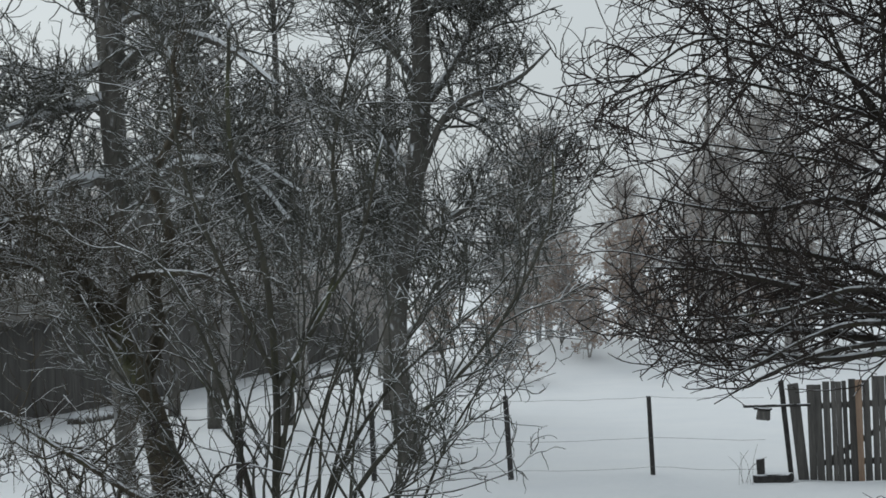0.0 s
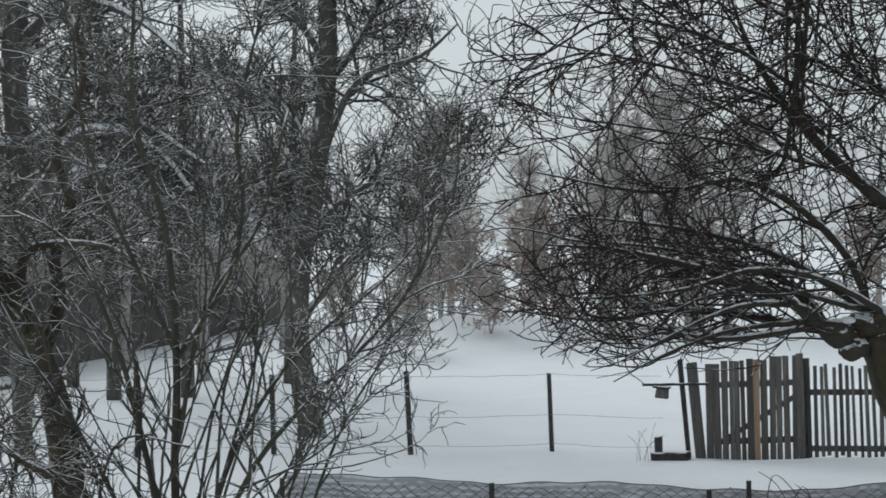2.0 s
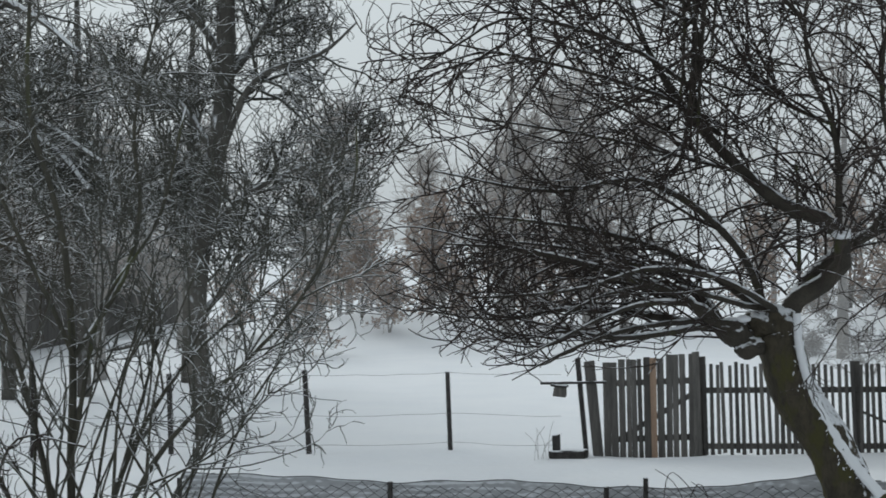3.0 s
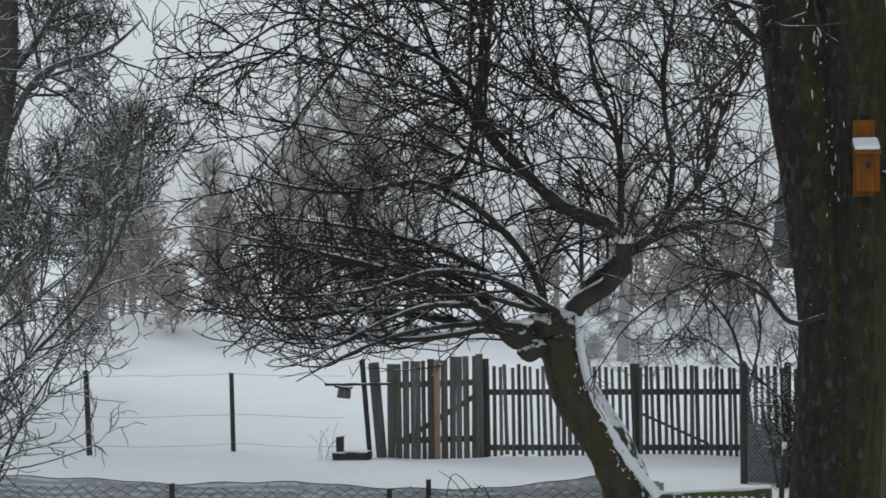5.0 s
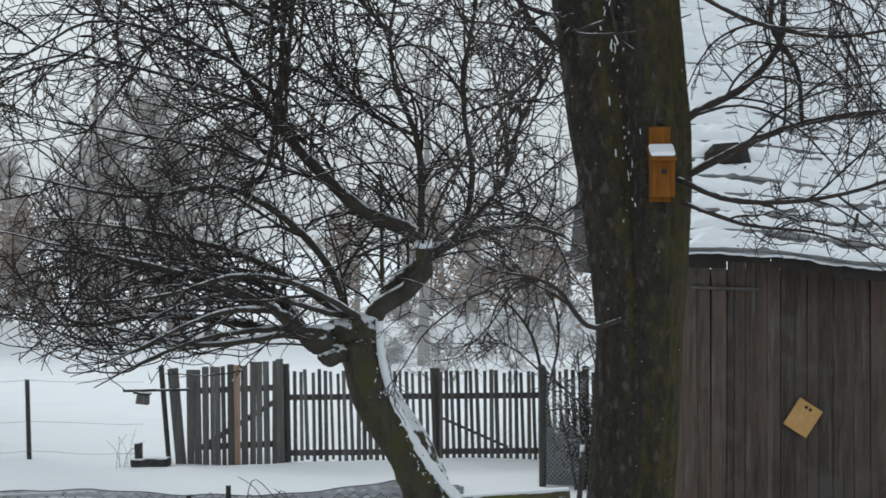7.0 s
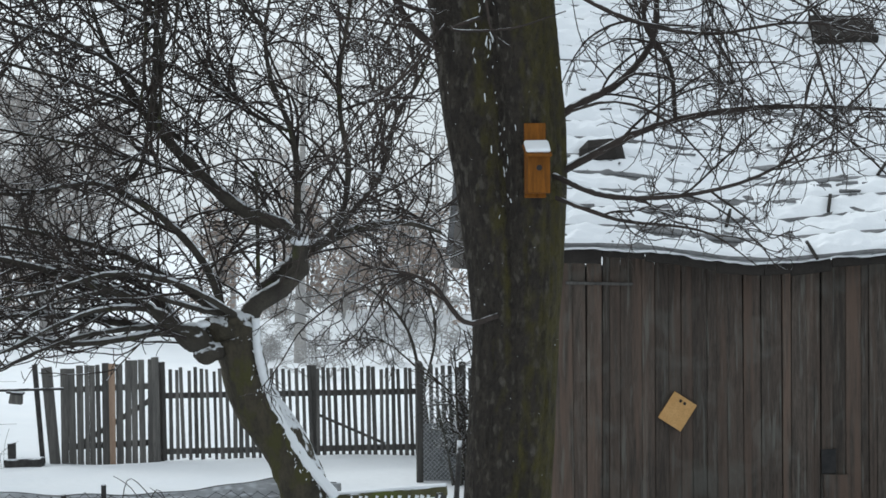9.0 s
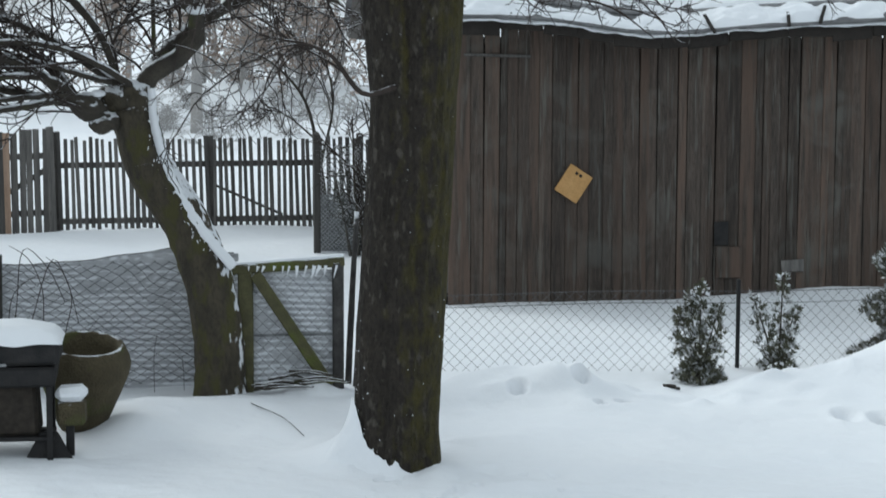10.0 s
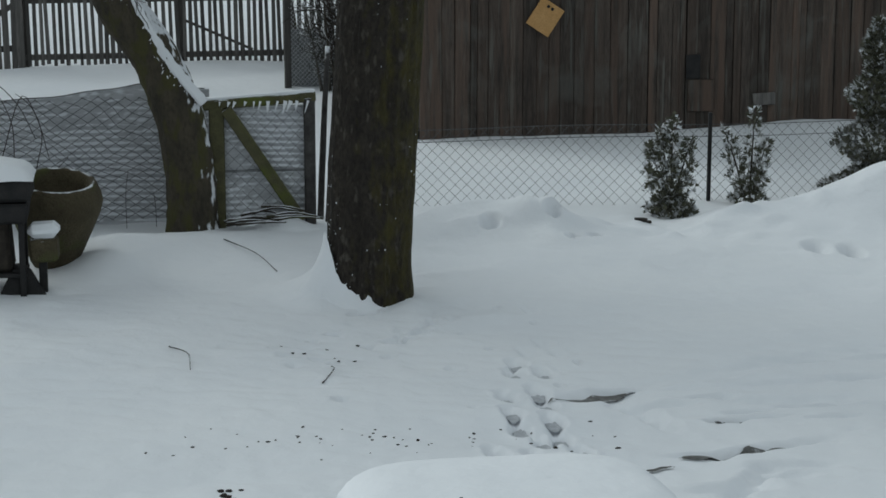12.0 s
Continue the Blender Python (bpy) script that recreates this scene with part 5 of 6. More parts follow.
def snow_crust(xs, rows, y_of, top_of, low):
    """Blown snow pressed through netting: rows of small overlapping scales on a thin slab."""
    n, m = len(xs), rows
    X, T = np.meshgrid(xs, np.linspace(0, 1, m))
    blot = np.array([[noise.noise((px * 2.2, t * 3.0, 5.0)) for px in xs] for t in np.linspace(0, 1, m)])
    rough = np.array([[noise.noise((px * 16.0, t * 30.0, 7.0)) for px in xs] for t in np.linspace(0, 1, m)])
    Z = low + (top_of(X) - low) * T
    r = (Z + 0.012 * np.sin(X * 5) + 0.01 * blot) / 0.052
    k, f = np.floor(r), r % 1.0
    scale = np.sin(np.pi * f) ** 1.5 * (0.3 + 0.7 * np.abs(np.sin(np.pi * (X / 0.105 + 0.5 * (k % 2))))) * (0.6 + 0.4 * np.sin(X * 3.1 + Z * 5))
    F = y_of(X) + 0.02 + 0.008 * blot + 0.009 * rough - 0.030 * scale * np.clip(0.75 + 1.1 * blot, 0.1, 1.3)
    V = np.concatenate([np.stack([X, F, Z], -1).reshape(-1, 3), np.stack([X, y_of(X) + 0.05, Z], -1).reshape(-1, 3)])
    i_ = (np.arange(m - 1)[:, None] * n + np.arange(n - 1)[None]).ravel()
    q = np.stack([i_, i_ + 1, i_ + n + 1, i_ + n], 1)
    tp = (m - 1) * n + np.arange(n - 1)
    lid = np.stack([tp, tp + 1, tp + 1 + n * m, tp + n * m], 1)
    ends_ = [np.array([[e + s * n, e + (s + 1) * n, e + (s + 1) * n + n * m, e + s * n + n * m] for s in range(m - 1)]) for e in (0, n - 1)]
    return mesh_of("snow_crust", V, np.concatenate([q, q[:, ::-1] + n * m, lid, *ends_]), True)


put("snow_crust", snow_crust(sx_, 130, screen_y, screen_top, -0.12), M_SCREEN, low_fence, "grey crust of snow pressed into the netting")
put("netting", netting(-5.6, 0.62, 0.0, 1.06, 0.125, 0.0030, lambda px: screen_y(px) - 0.014, lean=1.55, slack=0.06), M_WIRE, low_fence, "dark wire netting")
P = np.stack([np.stack([sx_[::4], screen_y(sx_[::4]) - 0.01, screen_top(sx_[::4]) + 0.005], 1)])
put("top_wire", mesh_of("top_wire", *tube_arrays(P, np.full(P.shape[:2], 0.006), 5)), M_WIRE_RIME, low_fence)
for px, ph in ((-5.64, 1.12), (-3.70, 1.10), (-1.78, 1.07), (-1.44, 1.15)):
    py = float(screen_y(px)) - 0.07
    put("post", box("post", 0.042, 0.042, ph + 0.3, 0.008), M_POST, low_fence, m=pose(px, py, -0.3, 0, 0.6))

small_gate = thing("wooden_gate", "mossy wooden garden gate with a slanting brace and netting", "gate")
GYY = 17.25
put("post", box("post", 0.13, 0.12, 1.32, 0.012, rough_edge=0.008), M_GREEN_WOOD, small_gate, m=pose(0.66, GYY, -0.3))
put("post", box("post", 0.10, 0.10, 1.40, 0.012, rough_edge=0.008), M_POST, small_gate, m=pose(1.45, GYY, -0.3))
put("top_rail", box("top_rail", 0.98, 0.10, 0.085, 0.012, rough_edge=0.008), M_GREEN_WOOD, small_gate, m=pose(1.02, GYY, 1.03, 0, -3.5))
put("brace", box("brace", 0.10, 0.05, 1.16, 0.01), M_GREEN_WOOD, small_gate, "mossy slanting brace", m=pose(1.37, GYY - 0.06, 0.04, 0, -33))
put("cross_wire", box("cross_wire", 0.74, 0.02, 0.02, 0.004), M_WIRE_RIME, small_gate, m=pose(1.06, GYY + 0.02, 0.46))
put("netting", netting(0.7, 1.42, 0.05, 1.0, 0.105, 0.002, lambda px: px * 0 + GYY - 0.016, 3), M_WIRE, small_gate)
put("snow_crust", snow_crust(np.linspace(0.71, 1.41, 60), 110, lambda x: x * 0 + GYY + 0.015, lambda x: x * 0 + 1.03, 0.02), M_SCREEN, small_gate, "grey snow caught in the gate's netting")
ice = [box("icicle", 0.024, 0.02, 0.10, 0.0, taper=0.15, seed=s) for s in range(2)]
for k in range(12):
    ob = put("icicle", ice[k % 2], M_SNOW, small_gate, m=pose(0.70 + 0.066 * k + rf.uniform(-0.02, 0.02), GYY - 0.058, 1.075, 180, 14 + rf.uniform(-14, 10)) @ Matrix.Diagonal((rf.uniform(0.7, 1.5), 1, rf.uniform(0.35, 1.2), 1)))
cap = box("snow_cap", 0.96, 0.10, 0.022, 0.009, rough_edge=0.006)
put("snow_cap", cap, M_SNOW, small_gate, m=pose(1.02, GYY, 1.112, 0, -3.5))

# heap of sticks at the gate's foot
rk = random.Random(8)
for k in range(14):
    xx, yy = 1.12 + rk.uniform(-0.25, 0.25), 17.0 + rk.uniform(-0.12, 0.12)
    p = [(xx - 0.2, yy, hz(xx, yy) + 0.03 + rk.uniform(0, 0.05)), (xx, yy + rk.uniform(-0.05, 0.05), hz(xx, yy) + 0.05 + rk.uniform(0, 0.04)), (xx + 0.22, yy + rk.uniform(-0.1, 0.1), hz(xx, yy) + 0.02 + rk.uniform(0, 0.05))]
    st = stem("stick", p, 0.014, 0.006, M_APPLE, None, sides=5, n=8, seed=k)
    tagged(st, "snow-dusted stick lying at the gate", "stick", "sticks at the gate")

# ---- side fence panel with scrub where the fences meet ----
side_panel = thing("mesh_panel", "upright mesh panel caked with grey rime", "fence panel")
put("post", box("post", 0.09, 0.09, 1.9, 0.01), M_FENCE, side_panel, m=pose(2.02, 27.4, -0.3))
put("post", box("post", 0.09, 0.09, 1.9, 0.01), M_FENCE, side_panel, m=pose(2.62, 27.6, -0.3))
put("netting", netting(2.05, 2.62, 0.0, 1.45, 0.06, 0.0028, lambda px: px * 0 + 27.45), M_SCREEN, side_panel)
scrub = thing("scrub_bush", "leafless scrub leaning on the fence corner", "shrub")
base = [([(2.55 + 0.1 * s, 26.6 + 0.2 * s, -0.1), (2.5 + 0.12 * s + rk.uniform(-0.2, 0.2), 26.6, 0.8), (2.45 + 0.15 * s + rk.uniform(-0.5, 0.3), 26.4, 1.6 + rk.uniform(0, 0.5))], 0.022, 0.008) for s in range(5)]
bare_tree(scrub, base, [dict(count=10, length=0.9, n=7, jitter=0.2, rmax=0.01, rmin=0.005), dict(count=5, length=0.45, n=5, rmax=0.006, rmin=0.0035)], M_APPLE, M_TWIG, 77, sides=5, prefix="stem")
sapling = thing("bent_sapling", "thin bent sapling behind the paling fence", "tree")
base = [([(2.6, 33, -0.1), (2.45, 33, 1.0), (2.2, 33, 1.9), (1.6, 33, 2.5), (0.9, 32.8, 2.7)], 0.045, 0.008), ([(2.5, 33, 0.8), (2.7, 33, 1.8), (2.5, 33, 2.8)], 0.03, 0.008), ([(2.4, 33, 1.2), (1.9, 33, 1.6), (1.2, 33, 1.75)], 0.02, 0.006)]
bare_tree(sapling, base, [dict(count=9, length=1.0, n=7, jitter=0.15, rmax=0.012, rmin=0.006, umin=0.3), dict(count=5, length=0.5, n=5, rmax=0.007, rmin=0.0045)], M_APPLE, M_TWIG, 78, sides=5, prefix="stem")

# ---- chain-link fence with thujas by the barn ----
link = thing("chain_link_fence", "low chain-link fence sunk in a snow bank", "fence")
put("netting", netting(1.75, 9.2, -0.1, 0.71, 0.105, 0.0021, lambda px: px * 0 + 17.9), M_WIRE, link, "thin chain-link wire")
for z in (0.60, 0.71):
    P = np.array([[(xx, 17.9, z + 0.01 * math.sin(xx * 2)) for xx in np.linspace(1.75, 9.2, 30)]])
    put("line_wire", mesh_of("line_wire", *tube_arrays(P, np.full((1, 30), 0.003), 4)), M_WIRE, link)
for px in (1.8, 5.16, 8.5):
    put("post", box("post", 0.034, 0.034, 1.12, 0.006), M_BLACK, link, "thin black post", m=pose(px, 17.85, -0.3))


def thuja(name, h, w, count, seed, label, fork=0):
    t = thing(name, label, "conifer", "young thujas along the fence")
    rng = np.random.default_rng(seed)
    tops = [(0, 0, h)]
    if fork == 1:
        tops = [(-0.24, 0, h * 0.80), (0.03, 0, h), (0.17, 0.05, h * 0.66)]
    elif fork == 2:
        tops = [(-0.20, 0.03, h * 0.74), (0.0, 0, h), (0.15, -0.04, h * 0.78), (-0.08, 0.08, h * 0.9)]
    for k, tp in enumerate(tops):
        stem("stem", [(0, 0, -0.1), (tp[0] * 0.5, 0, h * 0.4), (tp[0], tp[1], tp[2] * 0.95)], 0.014, 0.004, M_APPLE, t, sides=5, n=8, seed=seed + k)
    vs, fs = [], []
    for k in range(count):
        tp = tops[k % len(tops)]
        u = rng.uniform(0.04, 1.0) ** 1.15
        r = w * (1 - u) ** 0.75 * (0.42 if fork == 1 else 0.72 if fork else 1) * (0.75 + 0.35 * math.sin(u * 23 + seed)) * rng.uniform(0.45, 1.0) + 0.012
        a = rng.uniform(0, 2 * math.pi)
        c = np.array([tp[0] * u + r * math.cos(a), tp[1] * u + r * math.sin(a), u * tp[2]])
        d = np.array([math.cos(a) * 0.55, math.sin(a) * 0.55, rng.uniform(0.15, 0.8)]) + rng.normal(size=3) * 0.28
        d /= np.linalg.norm(d)
        sd_ = np.cross(d, rng.normal(size=3))
        sd_ /= np.linalg.norm(sd_)
        L, b = rng.uniform(0.035, 0.08), rng.uniform(0.006, 0.012)
        for s in (-1, 0, 1):  # a flat spray of three scaly fingers
            e = d + 0.55 * s * sd_
            e /= np.linalg.norm(e)
            n_ = np.cross(e, sd_) * 0.004
            o = len(vs)
            vs += [c, c + e * L * 0.5 + sd_ * b + n_, c + e * L * (1 - 0.2 * abs(s)), c + e * L * 0.5 - sd_ * b + n_]
            fs.append((o, o + 1, o + 2, o + 3))
    put("foliage", mesh_of("foliage", np.array(vs), np.array(fs)), M_THUJA, t, "scaly dark green sprays dusted with snow")
    return t


t1 = thuja("thuja", 0.93, 0.30, 1500, 5, "small bushy thuja with several tips, dusted with snow", fork=2)
t1.matrix_basis = pose(4.66, 17.3, hz(4.66, 17.3) - 0.03)
t2 = thuja("thuja", 0.90, 0.38, 800, 6, "sparse forked young thuja dusted with snow", fork=1)
t2.matrix_basis = pose(5.50, 17.7, hz(5.5, 17.7) - 0.02)
t3 = thuja("thuja", 1.66, 0.46, 7000, 7, "taller dense thuja rising behind the snow bank")
t3.matrix_basis = pose(6.86, 18.2, hz(6.86, 18.2) - 0.02)

# ---- nest box on the big tree ----
nest = thing("nest_box", "orange wooden nest box with snow on its roof", "nest box")
NX, NY = 1.85, 13.92
put("back_board", box("back_board", 0.15, 0.02, 0.52, 0.004), M_BOX_WOOD, nest, m=pose(NX, NY + 0.13, 3.52))
put("box_body", box("box_body", 0.158, 0.13, 0.27, 0.005), M_BOX_WOOD, nest, m=pose(NX + 0.005, NY + 0.05, 3.55, 0, 0, 4))
put("roof", box("roof", 0.185, 0.19, 0.022, 0.005), M_BOX_WOOD, nest, m=pose(NX, NY + 0.02, 3.835, 24))
put("snow_cap", box("snow_cap", 0.172, 0.18, 0.03, 0.012, rough_edge=0.006), M_SNOW, nest, m=pose(NX, NY + 0.02, 3.857, 24))
bm = bmesh.new()
bmesh.ops.create_cone(bm, segments=14, radius1=0.020, radius2=0.020, depth=0.01, cap_ends=True)
bmesh.ops.rotate(bm, verts=bm.verts, matrix=Euler((radians(90), 0, 0)).to_matrix())
put("entrance", done(bm, "entrance"), M_BLACK, nest, "dark round entrance", m=pose(NX + 0.01, NY - 0.018, 3.725))

# ---- planting tub and grill ----
tub = thing("stone_tub", "big round weathered tub half full of snow", "planter")


def lathe(profile, seg=32, wob=0.0, seed=0):
    r = random.Random(seed)
    vs, fs = [], []
    for k, (rad, z) in enumerate(profile):
        for s in range(seg):
            a = 2 * math.pi * s / seg
            q = rad * (1 + r.uniform(-wob, wob))
            vs.append((q * math.cos(a), q * math.sin(a), z))
    for k in range(len(profile) - 1):
        for s in range(seg):
            s2 = (s + 1) % seg
            fs.append((k * seg + s, k * seg + s2, (k + 1) * seg + s2, (k + 1) * seg + s))
    return mesh_of("lathe", vs, fs, True)


TX, TY = -0.67, 15.72
put("shell", lathe([(0.03, 0.0), (0.15, 0.0), (0.18, 0.05), (0.235, 0.18), (0.30, 0.34), (0.345, 0.47), (0.358, 0.56), (0.345, 0.63), (0.318, 0.675), (0.308, 0.70), (0.288, 0.712), (0.262, 0.70), (0.25, 0.62), (0.23, 0.50), (0.02, 0.46)], wob=0.012), M_TUB, tub, m=pose(TX, TY, hz(TX, TY) - 0.04, 10, 3))
put("soil", lathe([(0.005, 0.52), (0.12, 0.515), (0.226, 0.50)], wob=0.02, seed=3), M_SOIL, tub, m=pose(TX, TY, hz(TX, TY) - 0.04, 10, 3))

grill = thing("garden_grill", "rusty black garden grill under a thick cap of snow", "grill")
QX, QY = -1.20, 15.0
qz = hz(QX, QY)
put("lid", box("lid", 0.84, 0.5, 0.17, 0.03, rough_edge=0.008), M_BLACK, grill, m=pose(QX, QY, qz + 0.68))
put("pan", box("pan", 0.76, 0.46, 0.15, 0.02, taper=1.06), M_BLACK, grill, m=pose(QX, QY, qz + 0.52))
put("handle", box("handle", 0.3, 0.025, 0.02, 0.006), M_WIRE_RIME, grill, "pale metal handle", m=pose(QX - 0.1, QY - 0.29, qz + 0.69))
for s, d in ((-0.34, -0.18), (0.34, -0.18), (-0.34, 0.18), (0.34, 0.18)):
    put("leg", box("leg", 0.045, 0.045, 0.62, 0.006), M_BLACK, grill, m=pose(QX + s, QY + d, qz - 0.08))
put("lower_shelf", box("lower_shelf", 0.74, 0.4, 0.03, 0.006), M_BLACK, grill, m=pose(QX, QY, qz + 0.12))
put("side_foot", box("side_foot", 0.36, 0.03, 0.22, 0.01, taper=0.35), M_BLACK, grill, "splayed dark foot plate", m=pose(QX + 0.33, QY - 0.14, qz - 0.04))
put("fire_box", box("fire_box", 0.58, 0.34, 0.38, 0.03, taper=0.92, rough_edge=0.01), M_SOIL, grill, "sooty box under the pan", m=pose(QX - 0.02, QY, qz + 0.15))
bm = bmesh.new()
bmesh.ops.create_grid(bm, x_segments=24, y_segments=14, size=0.5)
for v in bm.verts:
    e = max(abs(v.co.x), abs(v.co.y)) * 2
    lift = (1 - abs(v.co.x * 2) ** 5) * (1 - abs(v.co.y * 2) ** 5)
    v.co = Vector((v.co.x * 0.88, v.co.y * 0.54, 0.13 * max(lift, 0) ** 0.5 + 0.02 * noise.noise(v.co * 4)))
put("snow_cap", done(bm, "snow_cap", True), M_SNOW, grill, "thick pillow of snow", m=pose(QX, QY, qz + 0.84))
block = thing("small_block", "small pale block with snow beside the grill", "block")
put("block_body", box("block_body", 0.21, 0.2, 0.17, 0.02, rough_edge=0.012), M_TUB, block, m=pose(-0.71, 14.95, hz(-0.71, 14.95) + 0.23))
put("leg", box("leg", 0.06, 0.06, 0.33, 0.006), M_BLACK, block, m=pose(-0.72, 14.95, hz(-0.71, 14.95) - 0.07))
put("snow_cap", box("snow_cap", 0.23, 0.22, 0.10, 0.04, rough_edge=0.015), M_SNOW, block, m=pose(-0.71, 14.95, hz(-0.71, 14.95) + 0.408))

# ---- parked car under the window ----
car = thing("parked_car", "small parked hatchback under a thick sheet of snow", "car")
CX, RY = 1.03, 5.83  # middle of the car, its rear end
prof = [(0.0, 0.45, 0.62, 0.70), (0.04, 0.30, 0.90, 0.74), (0.30, 0.28, 1.10, 0.76), (1.4, 0.26, 1.12, 0.78), (2.4, 0.26, 0.95, 0.78), (3.2, 0.27, 0.84, 0.76), (3.6, 0.30, 0.68, 0.70), (3.68, 0.40, 0.55, 0.62)]
vs, fs, seg = [], [], 12
for d, lo, hi, hw in prof:
    for s in range(seg):
        a = 2 * math.pi * (s + 0.5) / seg
        cx, cz = math.cos(a), math.sin(a)
        vs.append((CX + hw * math.copysign(abs(cx) ** 0.4, cx), RY - d, (lo + hi) / 2 + (hi - lo) / 2 * math.copysign(abs(cz) ** 0.4, cz)))
n = len(prof)
fs = [(k * seg + s, k * seg + (s + 1) % seg, (k + 1) * seg + (s + 1) % seg, (k + 1) * seg + s) for k in range(n - 1) for s in range(seg)] + [tuple(range(seg))[::-1], tuple((n - 1) * seg + s for s in range(seg))]
body = put("body", mesh_of("body", vs, fs, True), M_PAINT, car, "dark blue painted body")
vs = []
for d, z, hw in ((0.02, 0.92, 0.66), (0.16, 1.27, 0.42), (1.9, 1.30, 0.46), (2.75, 0.92, 0.64)):
    vs += [(CX - hw, RY - d, z), (CX + hw, RY - d, z)]
vs += [(x, y, 0.88) for x, y, z in vs]
put("cabin_glass", mesh_of("cabin_glass", vs, [(0, 1, 3, 2), (2, 3, 5, 4), (4, 5, 7, 6), (0, 2, 10, 8), (2, 4, 12, 10), (4, 6, 14, 12), (1, 9, 11, 3), (3, 11, 13, 5), (5, 13, 15, 7), (0, 8, 9, 1), (6, 7, 15, 14)]), M_GLASS, car, "dark windows")
for sx, sy in ((-0.70, 0.62), (0.70, 0.62), (-0.70, 3.0), (0.70, 3.0)):
    tyre = lathe([(0.16, -0.08), (0.27, -0.085), (0.295, -0.05), (0.295, 0.05), (0.27, 0.085), (0.16, 0.08)], seg=24)
    wheel = put("wheel", tyre, M_RUBBER, car, m=pose(CX + sx, RY - sy, 0.27, 0, 90))
    put("rim", lathe([(0.02, -0.02), (0.12, -0.03), (0.17, -0.06), (0.17, 0.06), (0.12, 0.03), (0.02, 0.02)], seg=16), M_WIRE, wheel)
bm = bmesh.new()
bmesh.ops.create_grid(bm, x_segments=40, y_segments=60, size=0.5)
for v in bm.verts:
    u, w = v.co.x * 2, v.co.y * 2
    far = 1 - 0.035 * u * u if w > 0 else 1
    drop = (1 - abs(u) ** 6) * (1 - abs(w) ** 12)
    v.co = Vector((CX - 0.02 + u * (0.535 - 0.05 * w), RY - 1.02 + w * 0.95 * far, 1.22 + 0.245 * max(drop, 0) ** 0.34 - 0.006 * u * u + 0.006 * noise.noise(Vector((u * 2, w * 4, 0)))))
put("roof_snow", done(bm, "roof_snow", True), M_SNOW, car, "smooth thick snow on the roof")
put("hood_snow", box("hood_snow", 1.3, 0.95, 0.10, 0.04), M_SNOW, car, "snow on the bonnet", m=pose(CX, RY - 3.1, 0.80, -7))
p = [(CX - 0.225, RY - 0.86, 1.42), (CX - 0.225, RY - 0.84, 1.48), (CX - 0.225, RY - 0.82, 1.535)]
stem("aerial", p, 0.007, 0.005, M_BLACK, car, sides=6, n=5, lump=0.0, label="short black aerial")

# ---- bits on the snow ----
def crumb(seed):
    bm = bmesh.new()
    bmesh.ops.create_icosphere(bm, subdivisions=1, radius=1.0)
    r = random.Random(seed)
    for v in bm.verts:
        v.co *= r.uniform(0.6, 1.2)
        v.co.z *= 0.5
    return done(bm, "crumb")


crumbs = [crumb(s) for s in range(4)]
for me in crumbs:
    me.materials.append(M_SOIL)
rc = random.Random(17)
places = [(rc.gauss(1.05, 0.45), 10.75 + rc.gauss(0, 0.13), rc.uniform(0.004, 0.012)) for _ in range(44)]
places += [(rc.gauss(1.2, 0.25), 13.0 + rc.gauss(0, 0.4), rc.uniform(0.006, 0.014)) for _ in range(10)]
places += [(rc.uniform(2.1, 2.6), rc.uniform(9.6, 11.0), rc.uniform(0.006, 0.014)) for _ in range(16)]
places += [(0.42 + rc.gauss(0, 0.06), 9.85 + rc.gauss(0, 0.08), rc.uniform(0.01, 0.03)) for _ in range(7)]
places += [(3.30 + rc.gauss(0, 0.05), 10.9 + rc.gauss(0, 0.02), rc.uniform(0.01, 0.025)) for _ in range(6)]
places += [(5.66, 15.42, 0.075), (5.62, 15.45, 0.06), (5.43, 15.58, 0.05)]
places += [(4.28, 16.9, 0.05), (4.36, 16.92, 0.04), (3.95, 17.1, 0.03)]
for k, (x, y, r) in enumerate(places):
    ob = new("soil_crumb", crumbs[k % 4])
    ob.matrix_basis = pose(x, y, hz(x, y) + r * 0.2, 0, 0, 50 * k) @ Matrix.Diagonal((r * rc.uniform(0.8, 1.8), r, r, 1))
    tagged(ob, "dark crumb of soil on the snow", "soil crumb", "crumbs of soil on the snow")
for k, (x0, y0, x1, y1) in enumerate([(0.67, 16.44, 1.04, 15.55), (0.16, 13.02, 0.28, 12.41), (0.27, 17.15, 0.43, 17.08), (1.07, 12.0, 1.16, 12.4)]):
    mid = ((x0 + x1) / 2 + 0.05, (y0 + y1) / 2 + 0.04)
    tw = stem("fallen_twig", [(x0, y0, hz(x0, y0) + 0.008), (*mid, hz(*mid) + 0.03), (x1, y1, hz(x1, y1) + 0.006)], 0.005, 0.0028, M_TWIG, None, sides=5, n=10, seed=k)
    tagged(tw, "thin fallen twig lying on the snow", "twig", "fallen twigs on the snow")
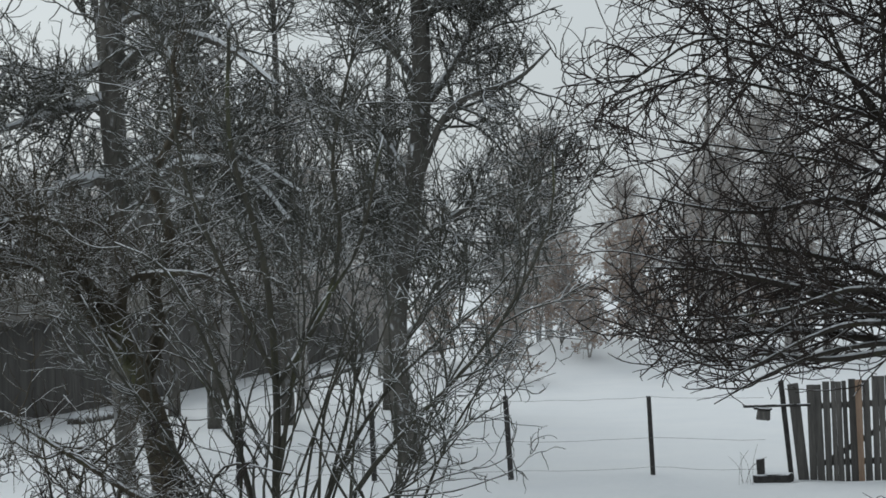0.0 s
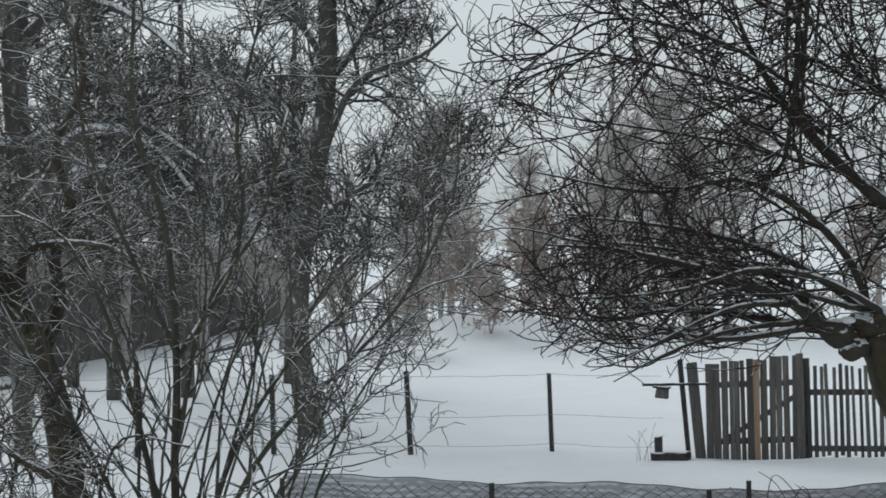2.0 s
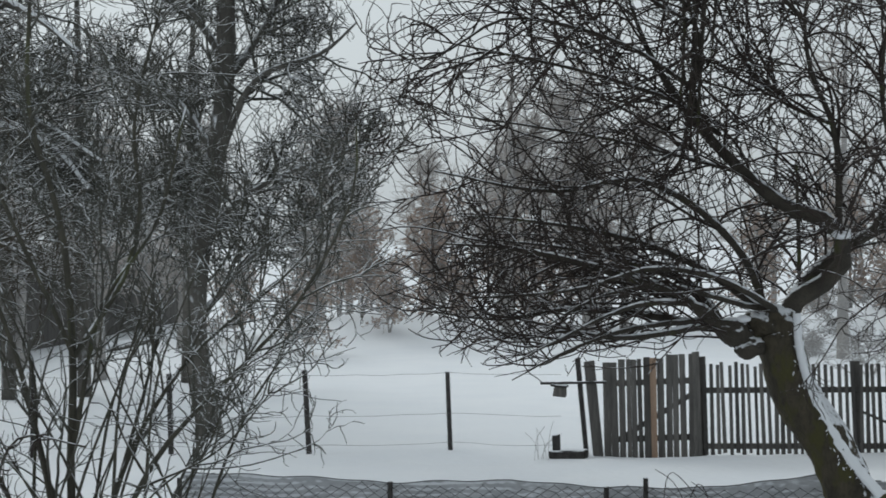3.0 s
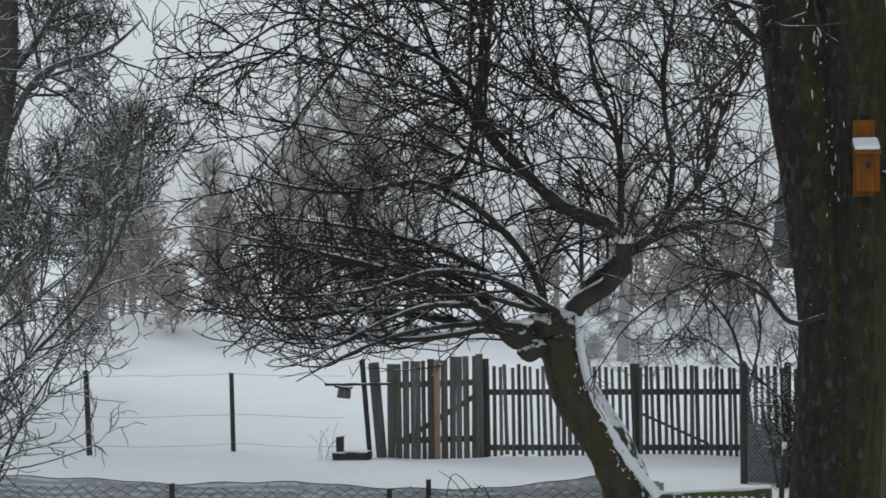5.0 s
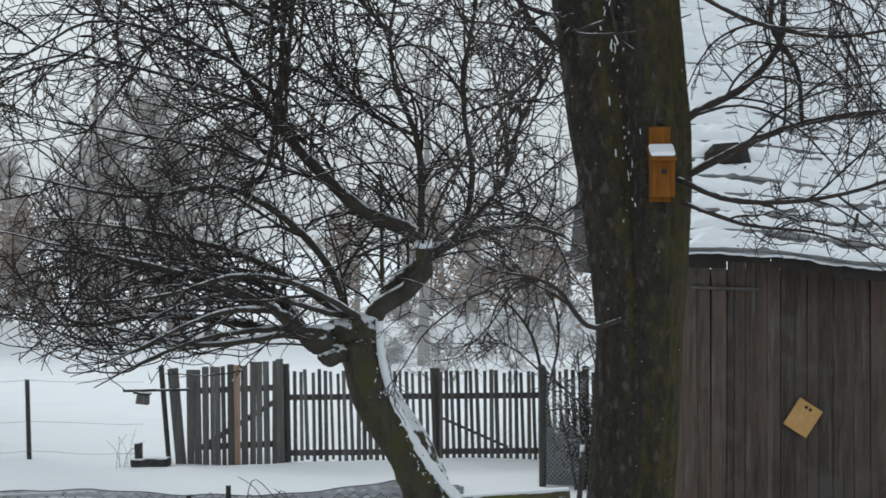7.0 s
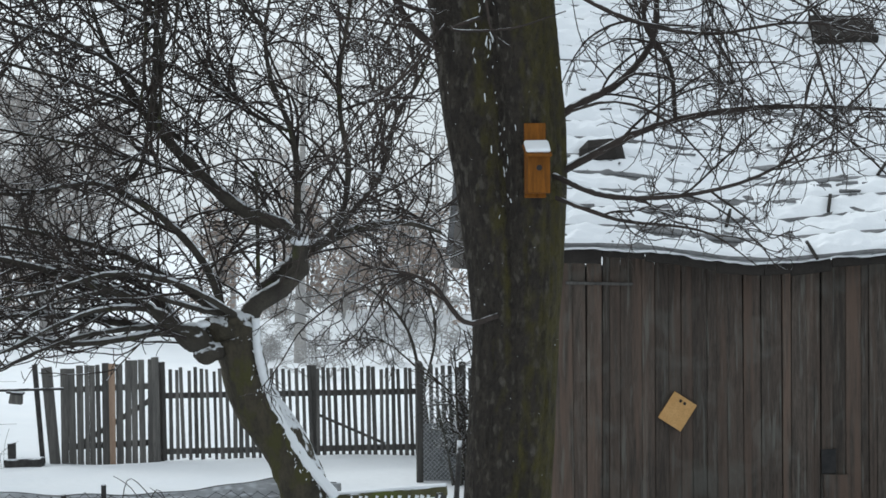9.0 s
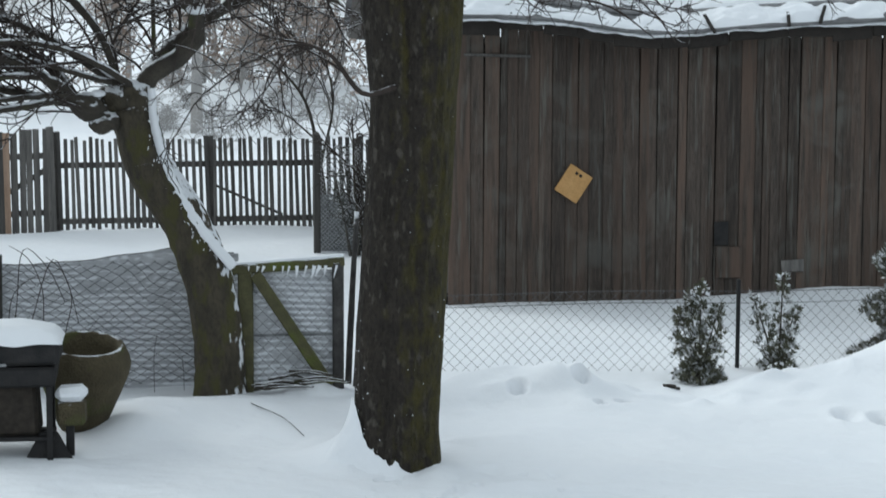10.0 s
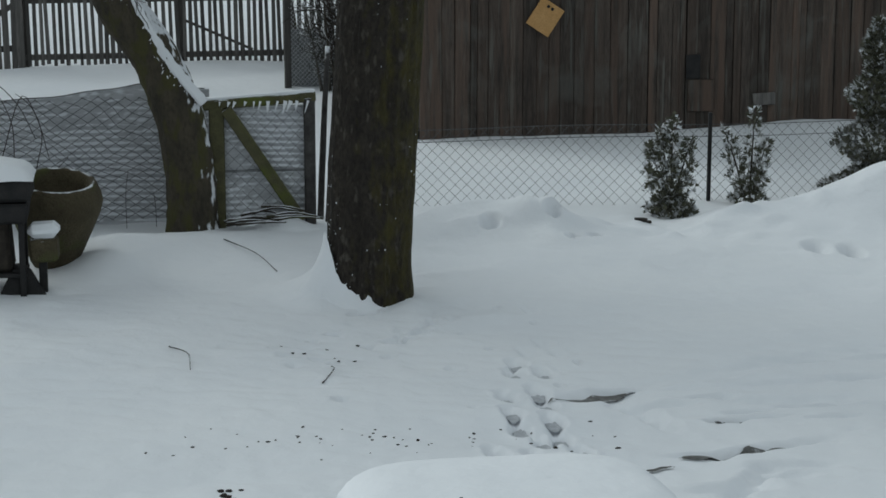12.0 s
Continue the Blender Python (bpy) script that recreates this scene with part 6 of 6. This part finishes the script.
for k, (x, y, sx, sy) in enumerate([(2.65, 11.53, 0.30, 0.05), (3.18, 10.28, 0.36, 0.035), (3.30, 10.89, 0.09, 0.03), (2.66, 10.02, 0.10, 0.018)]):
    bm = bmesh.new()
    bmesh.ops.create_grid(bm, x_segments=70, y_segments=16, size=1.0)
    for v in list(bm.verts):
        ragged = noise.noise(Vector((v.co.x * 5 + k * 7, v.co.y * 1.6, 0))) + 0.6 * noise.noise(Vector((v.co.x * 13, v.co.y * 3 + k, 2)))
        if v.co.x**2 + v.co.y**2 > 1.0 + 0.32 * ragged:
            bm.verts.remove(v)
    for v in bm.verts:
        xx = x + v.co.x * sx
        yy = y + v.co.y * sy + v.co.x * sx * 0.25 + 0.02 * noise.noise(Vector((v.co.x * 3, k, 0)))
        v.co = Vector((xx, yy, hz(xx, yy) + 0.020 - 0.010 * (v.co.x**2 + v.co.y**2)))
    mud = put("mud_patch", done(bm, "mud_patch", True), M_MUD)
    tagged(mud, "bare wet mud where a wheel cut the snow", "mud patch", kind="stuff")

for k, (x0, y0, x1, z1) in enumerate([(1.60, 17.3, 1.72, 1.55), (1.66, 17.45, 1.80, 1.3), (1.55, 17.5, 1.64, 1.5)]):
    pole = stem("leaning_pole", [(x0, y0, -0.1), ((x0 + x1) / 2, y0 + 0.02, z1 / 2), (x1, y0 + 0.05, z1)], 0.03, 0.022, M_POST, None, sides=7, n=8, seed=k)
    tagged(pole, "dark weathered pole leaning behind the gate", "pole", "poles leaning by the gate")

bramble = thing("bramble_thicket", "dense low thicket of bare stems dusted with snow", "shrub")
base = []
for s in range(16):
    x0, y0 = -8.9 + 0.17 * s, 14.6 + 0.08 * (s % 5)
    dx = rk.uniform(-0.9, 0.9)
    base.append(([(x0, y0, -0.1), (x0 + dx * 0.25, y0 - 0.1, 0.9), (x0 + dx * 0.7, y0 - 0.2, 1.5 + rk.uniform(0, 0.3)), (x0 + dx * 1.4, y0 - 0.3, 1.75 + rk.uniform(-0.2, 0.6))], 0.02, 0.007))
bare_tree(bramble, base, [dict(count=9, length=0.7, n=7, jitter=0.18, rmax=0.009, rmin=0.004, umin=0.3), dict(count=5, length=0.35, n=5, rmax=0.005, rmin=0.0028)], M_APPLE, M_TWIG, 79, sides=5, prefix="stem")
for k, (x, y, n_) in enumerate([(-3.95, 30.1, 7), (-1.2, 17.5, 9), (-0.75, 17.45, 8), (0.2, 17.45, 6)]):
    weed = thing("dry_weeds", "thin dry weed stalks sticking out of the snow", "weeds", "dry weeds by the fences")
    ps = []
    for s in range(n_):
        x0, y0 = x + rk.gauss(0, 0.12), y + rk.gauss(0, 0.05)
        d = rk.uniform(-0.35, 0.35)
        h = rk.uniform(0.2, 0.55)
        ps.append(resample([(x0, y0, hz(x0, y0) - 0.03), (x0 + d * 0.4, y0, h * 0.7), (x0 + d, y0, h * rk.uniform(0.75, 1.1))], 8))
    P = np.stack(ps)
    put("stalk_tuft", mesh_of("stalk_tuft", *tube_arrays(P, np.full(P.shape[:2], 0.0028), 3)), M_TWIG, weed)

M_PRINT_SHADE = surface("shade_grey_trodden_snow", (0.46, 0.475, 0.50), (0.62, 0.635, 0.66), scale=30, bump=0.4)
for k, (fx, fy) in enumerate([q for q in FEET if q[1] < 12.4]):  # pressed snow at the bottom of each print, greyed for the shade inside
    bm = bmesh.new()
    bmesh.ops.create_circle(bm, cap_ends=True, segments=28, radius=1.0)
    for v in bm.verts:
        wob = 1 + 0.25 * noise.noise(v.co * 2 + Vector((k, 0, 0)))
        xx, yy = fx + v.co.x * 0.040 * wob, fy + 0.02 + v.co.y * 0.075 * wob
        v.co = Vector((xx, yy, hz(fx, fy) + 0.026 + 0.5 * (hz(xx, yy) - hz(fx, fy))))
    pr = put("footprint", done(bm, "footprint"), M_PRINT_SHADE)
    tagged(pr, "footprint of pressed snow, coloured grey for the shade in it", "footprint", "footprints leading to the car")

put("lower_board", box("lower_board", 0.56, 0.025, 0.82, 0.006, rough_edge=0.006), M_WIRE_RIME, side_panel, "rimed grey lower board", m=pose(2.33, 27.55, -0.05))

rime_bush = thing("rimed_bush", "small bare bush caked with rime beside the fence end", "shrub")
base = []
for s in range(9):
    x0, y0 = 2.44 + 0.03 * s, 27.0 + 0.05 * (s % 3)
    dx = rk.uniform(-0.3, 0.3)
    base.append(([(x0, y0, -0.1), (x0 + dx * 0.4, y0, 0.5), (x0 + dx, y0 - 0.05, 1.0 + rk.uniform(0, 0.45))], 0.014, 0.006))
bare_tree(rime_bush, base, [dict(count=9, length=0.45, n=7, jitter=0.25, rmax=0.009, rmin=0.005, umin=0.2), dict(count=5, length=0.22, n=5, jitter=0.3, rmax=0.006, rmin=0.0035)], M_GREY_BARK, M_TWIG_GREY, 83, sides=5, prefix="stem")

canes = thing("bramble_canes", "dark arching bramble canes in front of the netting fence", "shrub")
for k, (x0, x1, z1, x2, z2) in enumerate([(-1.30, -1.15, 1.25, -0.85, 0.80), (-1.25, -0.92, 1.15, -0.74, 0.62), (-0.95, -1.05, 0.95, -1.30, 1.28), (-0.85, -0.80, 0.85, -1.0, 1.18), (-1.35, -1.25, 0.9, -0.95, 0.95)]):
    stem("cane", [(x0, 17.25, -0.03), ((x0 + x1) / 2 - 0.03, 17.22, z1 * 0.6), (x1, 17.2, z1), ((x1 + x2) / 2, 17.17, (z1 + z2) / 2 + 0.08), (x2, 17.15, z2)], 0.006, 0.003, M_TWIG, canes, sides=5, n=24, lump=0.1, seed=k)
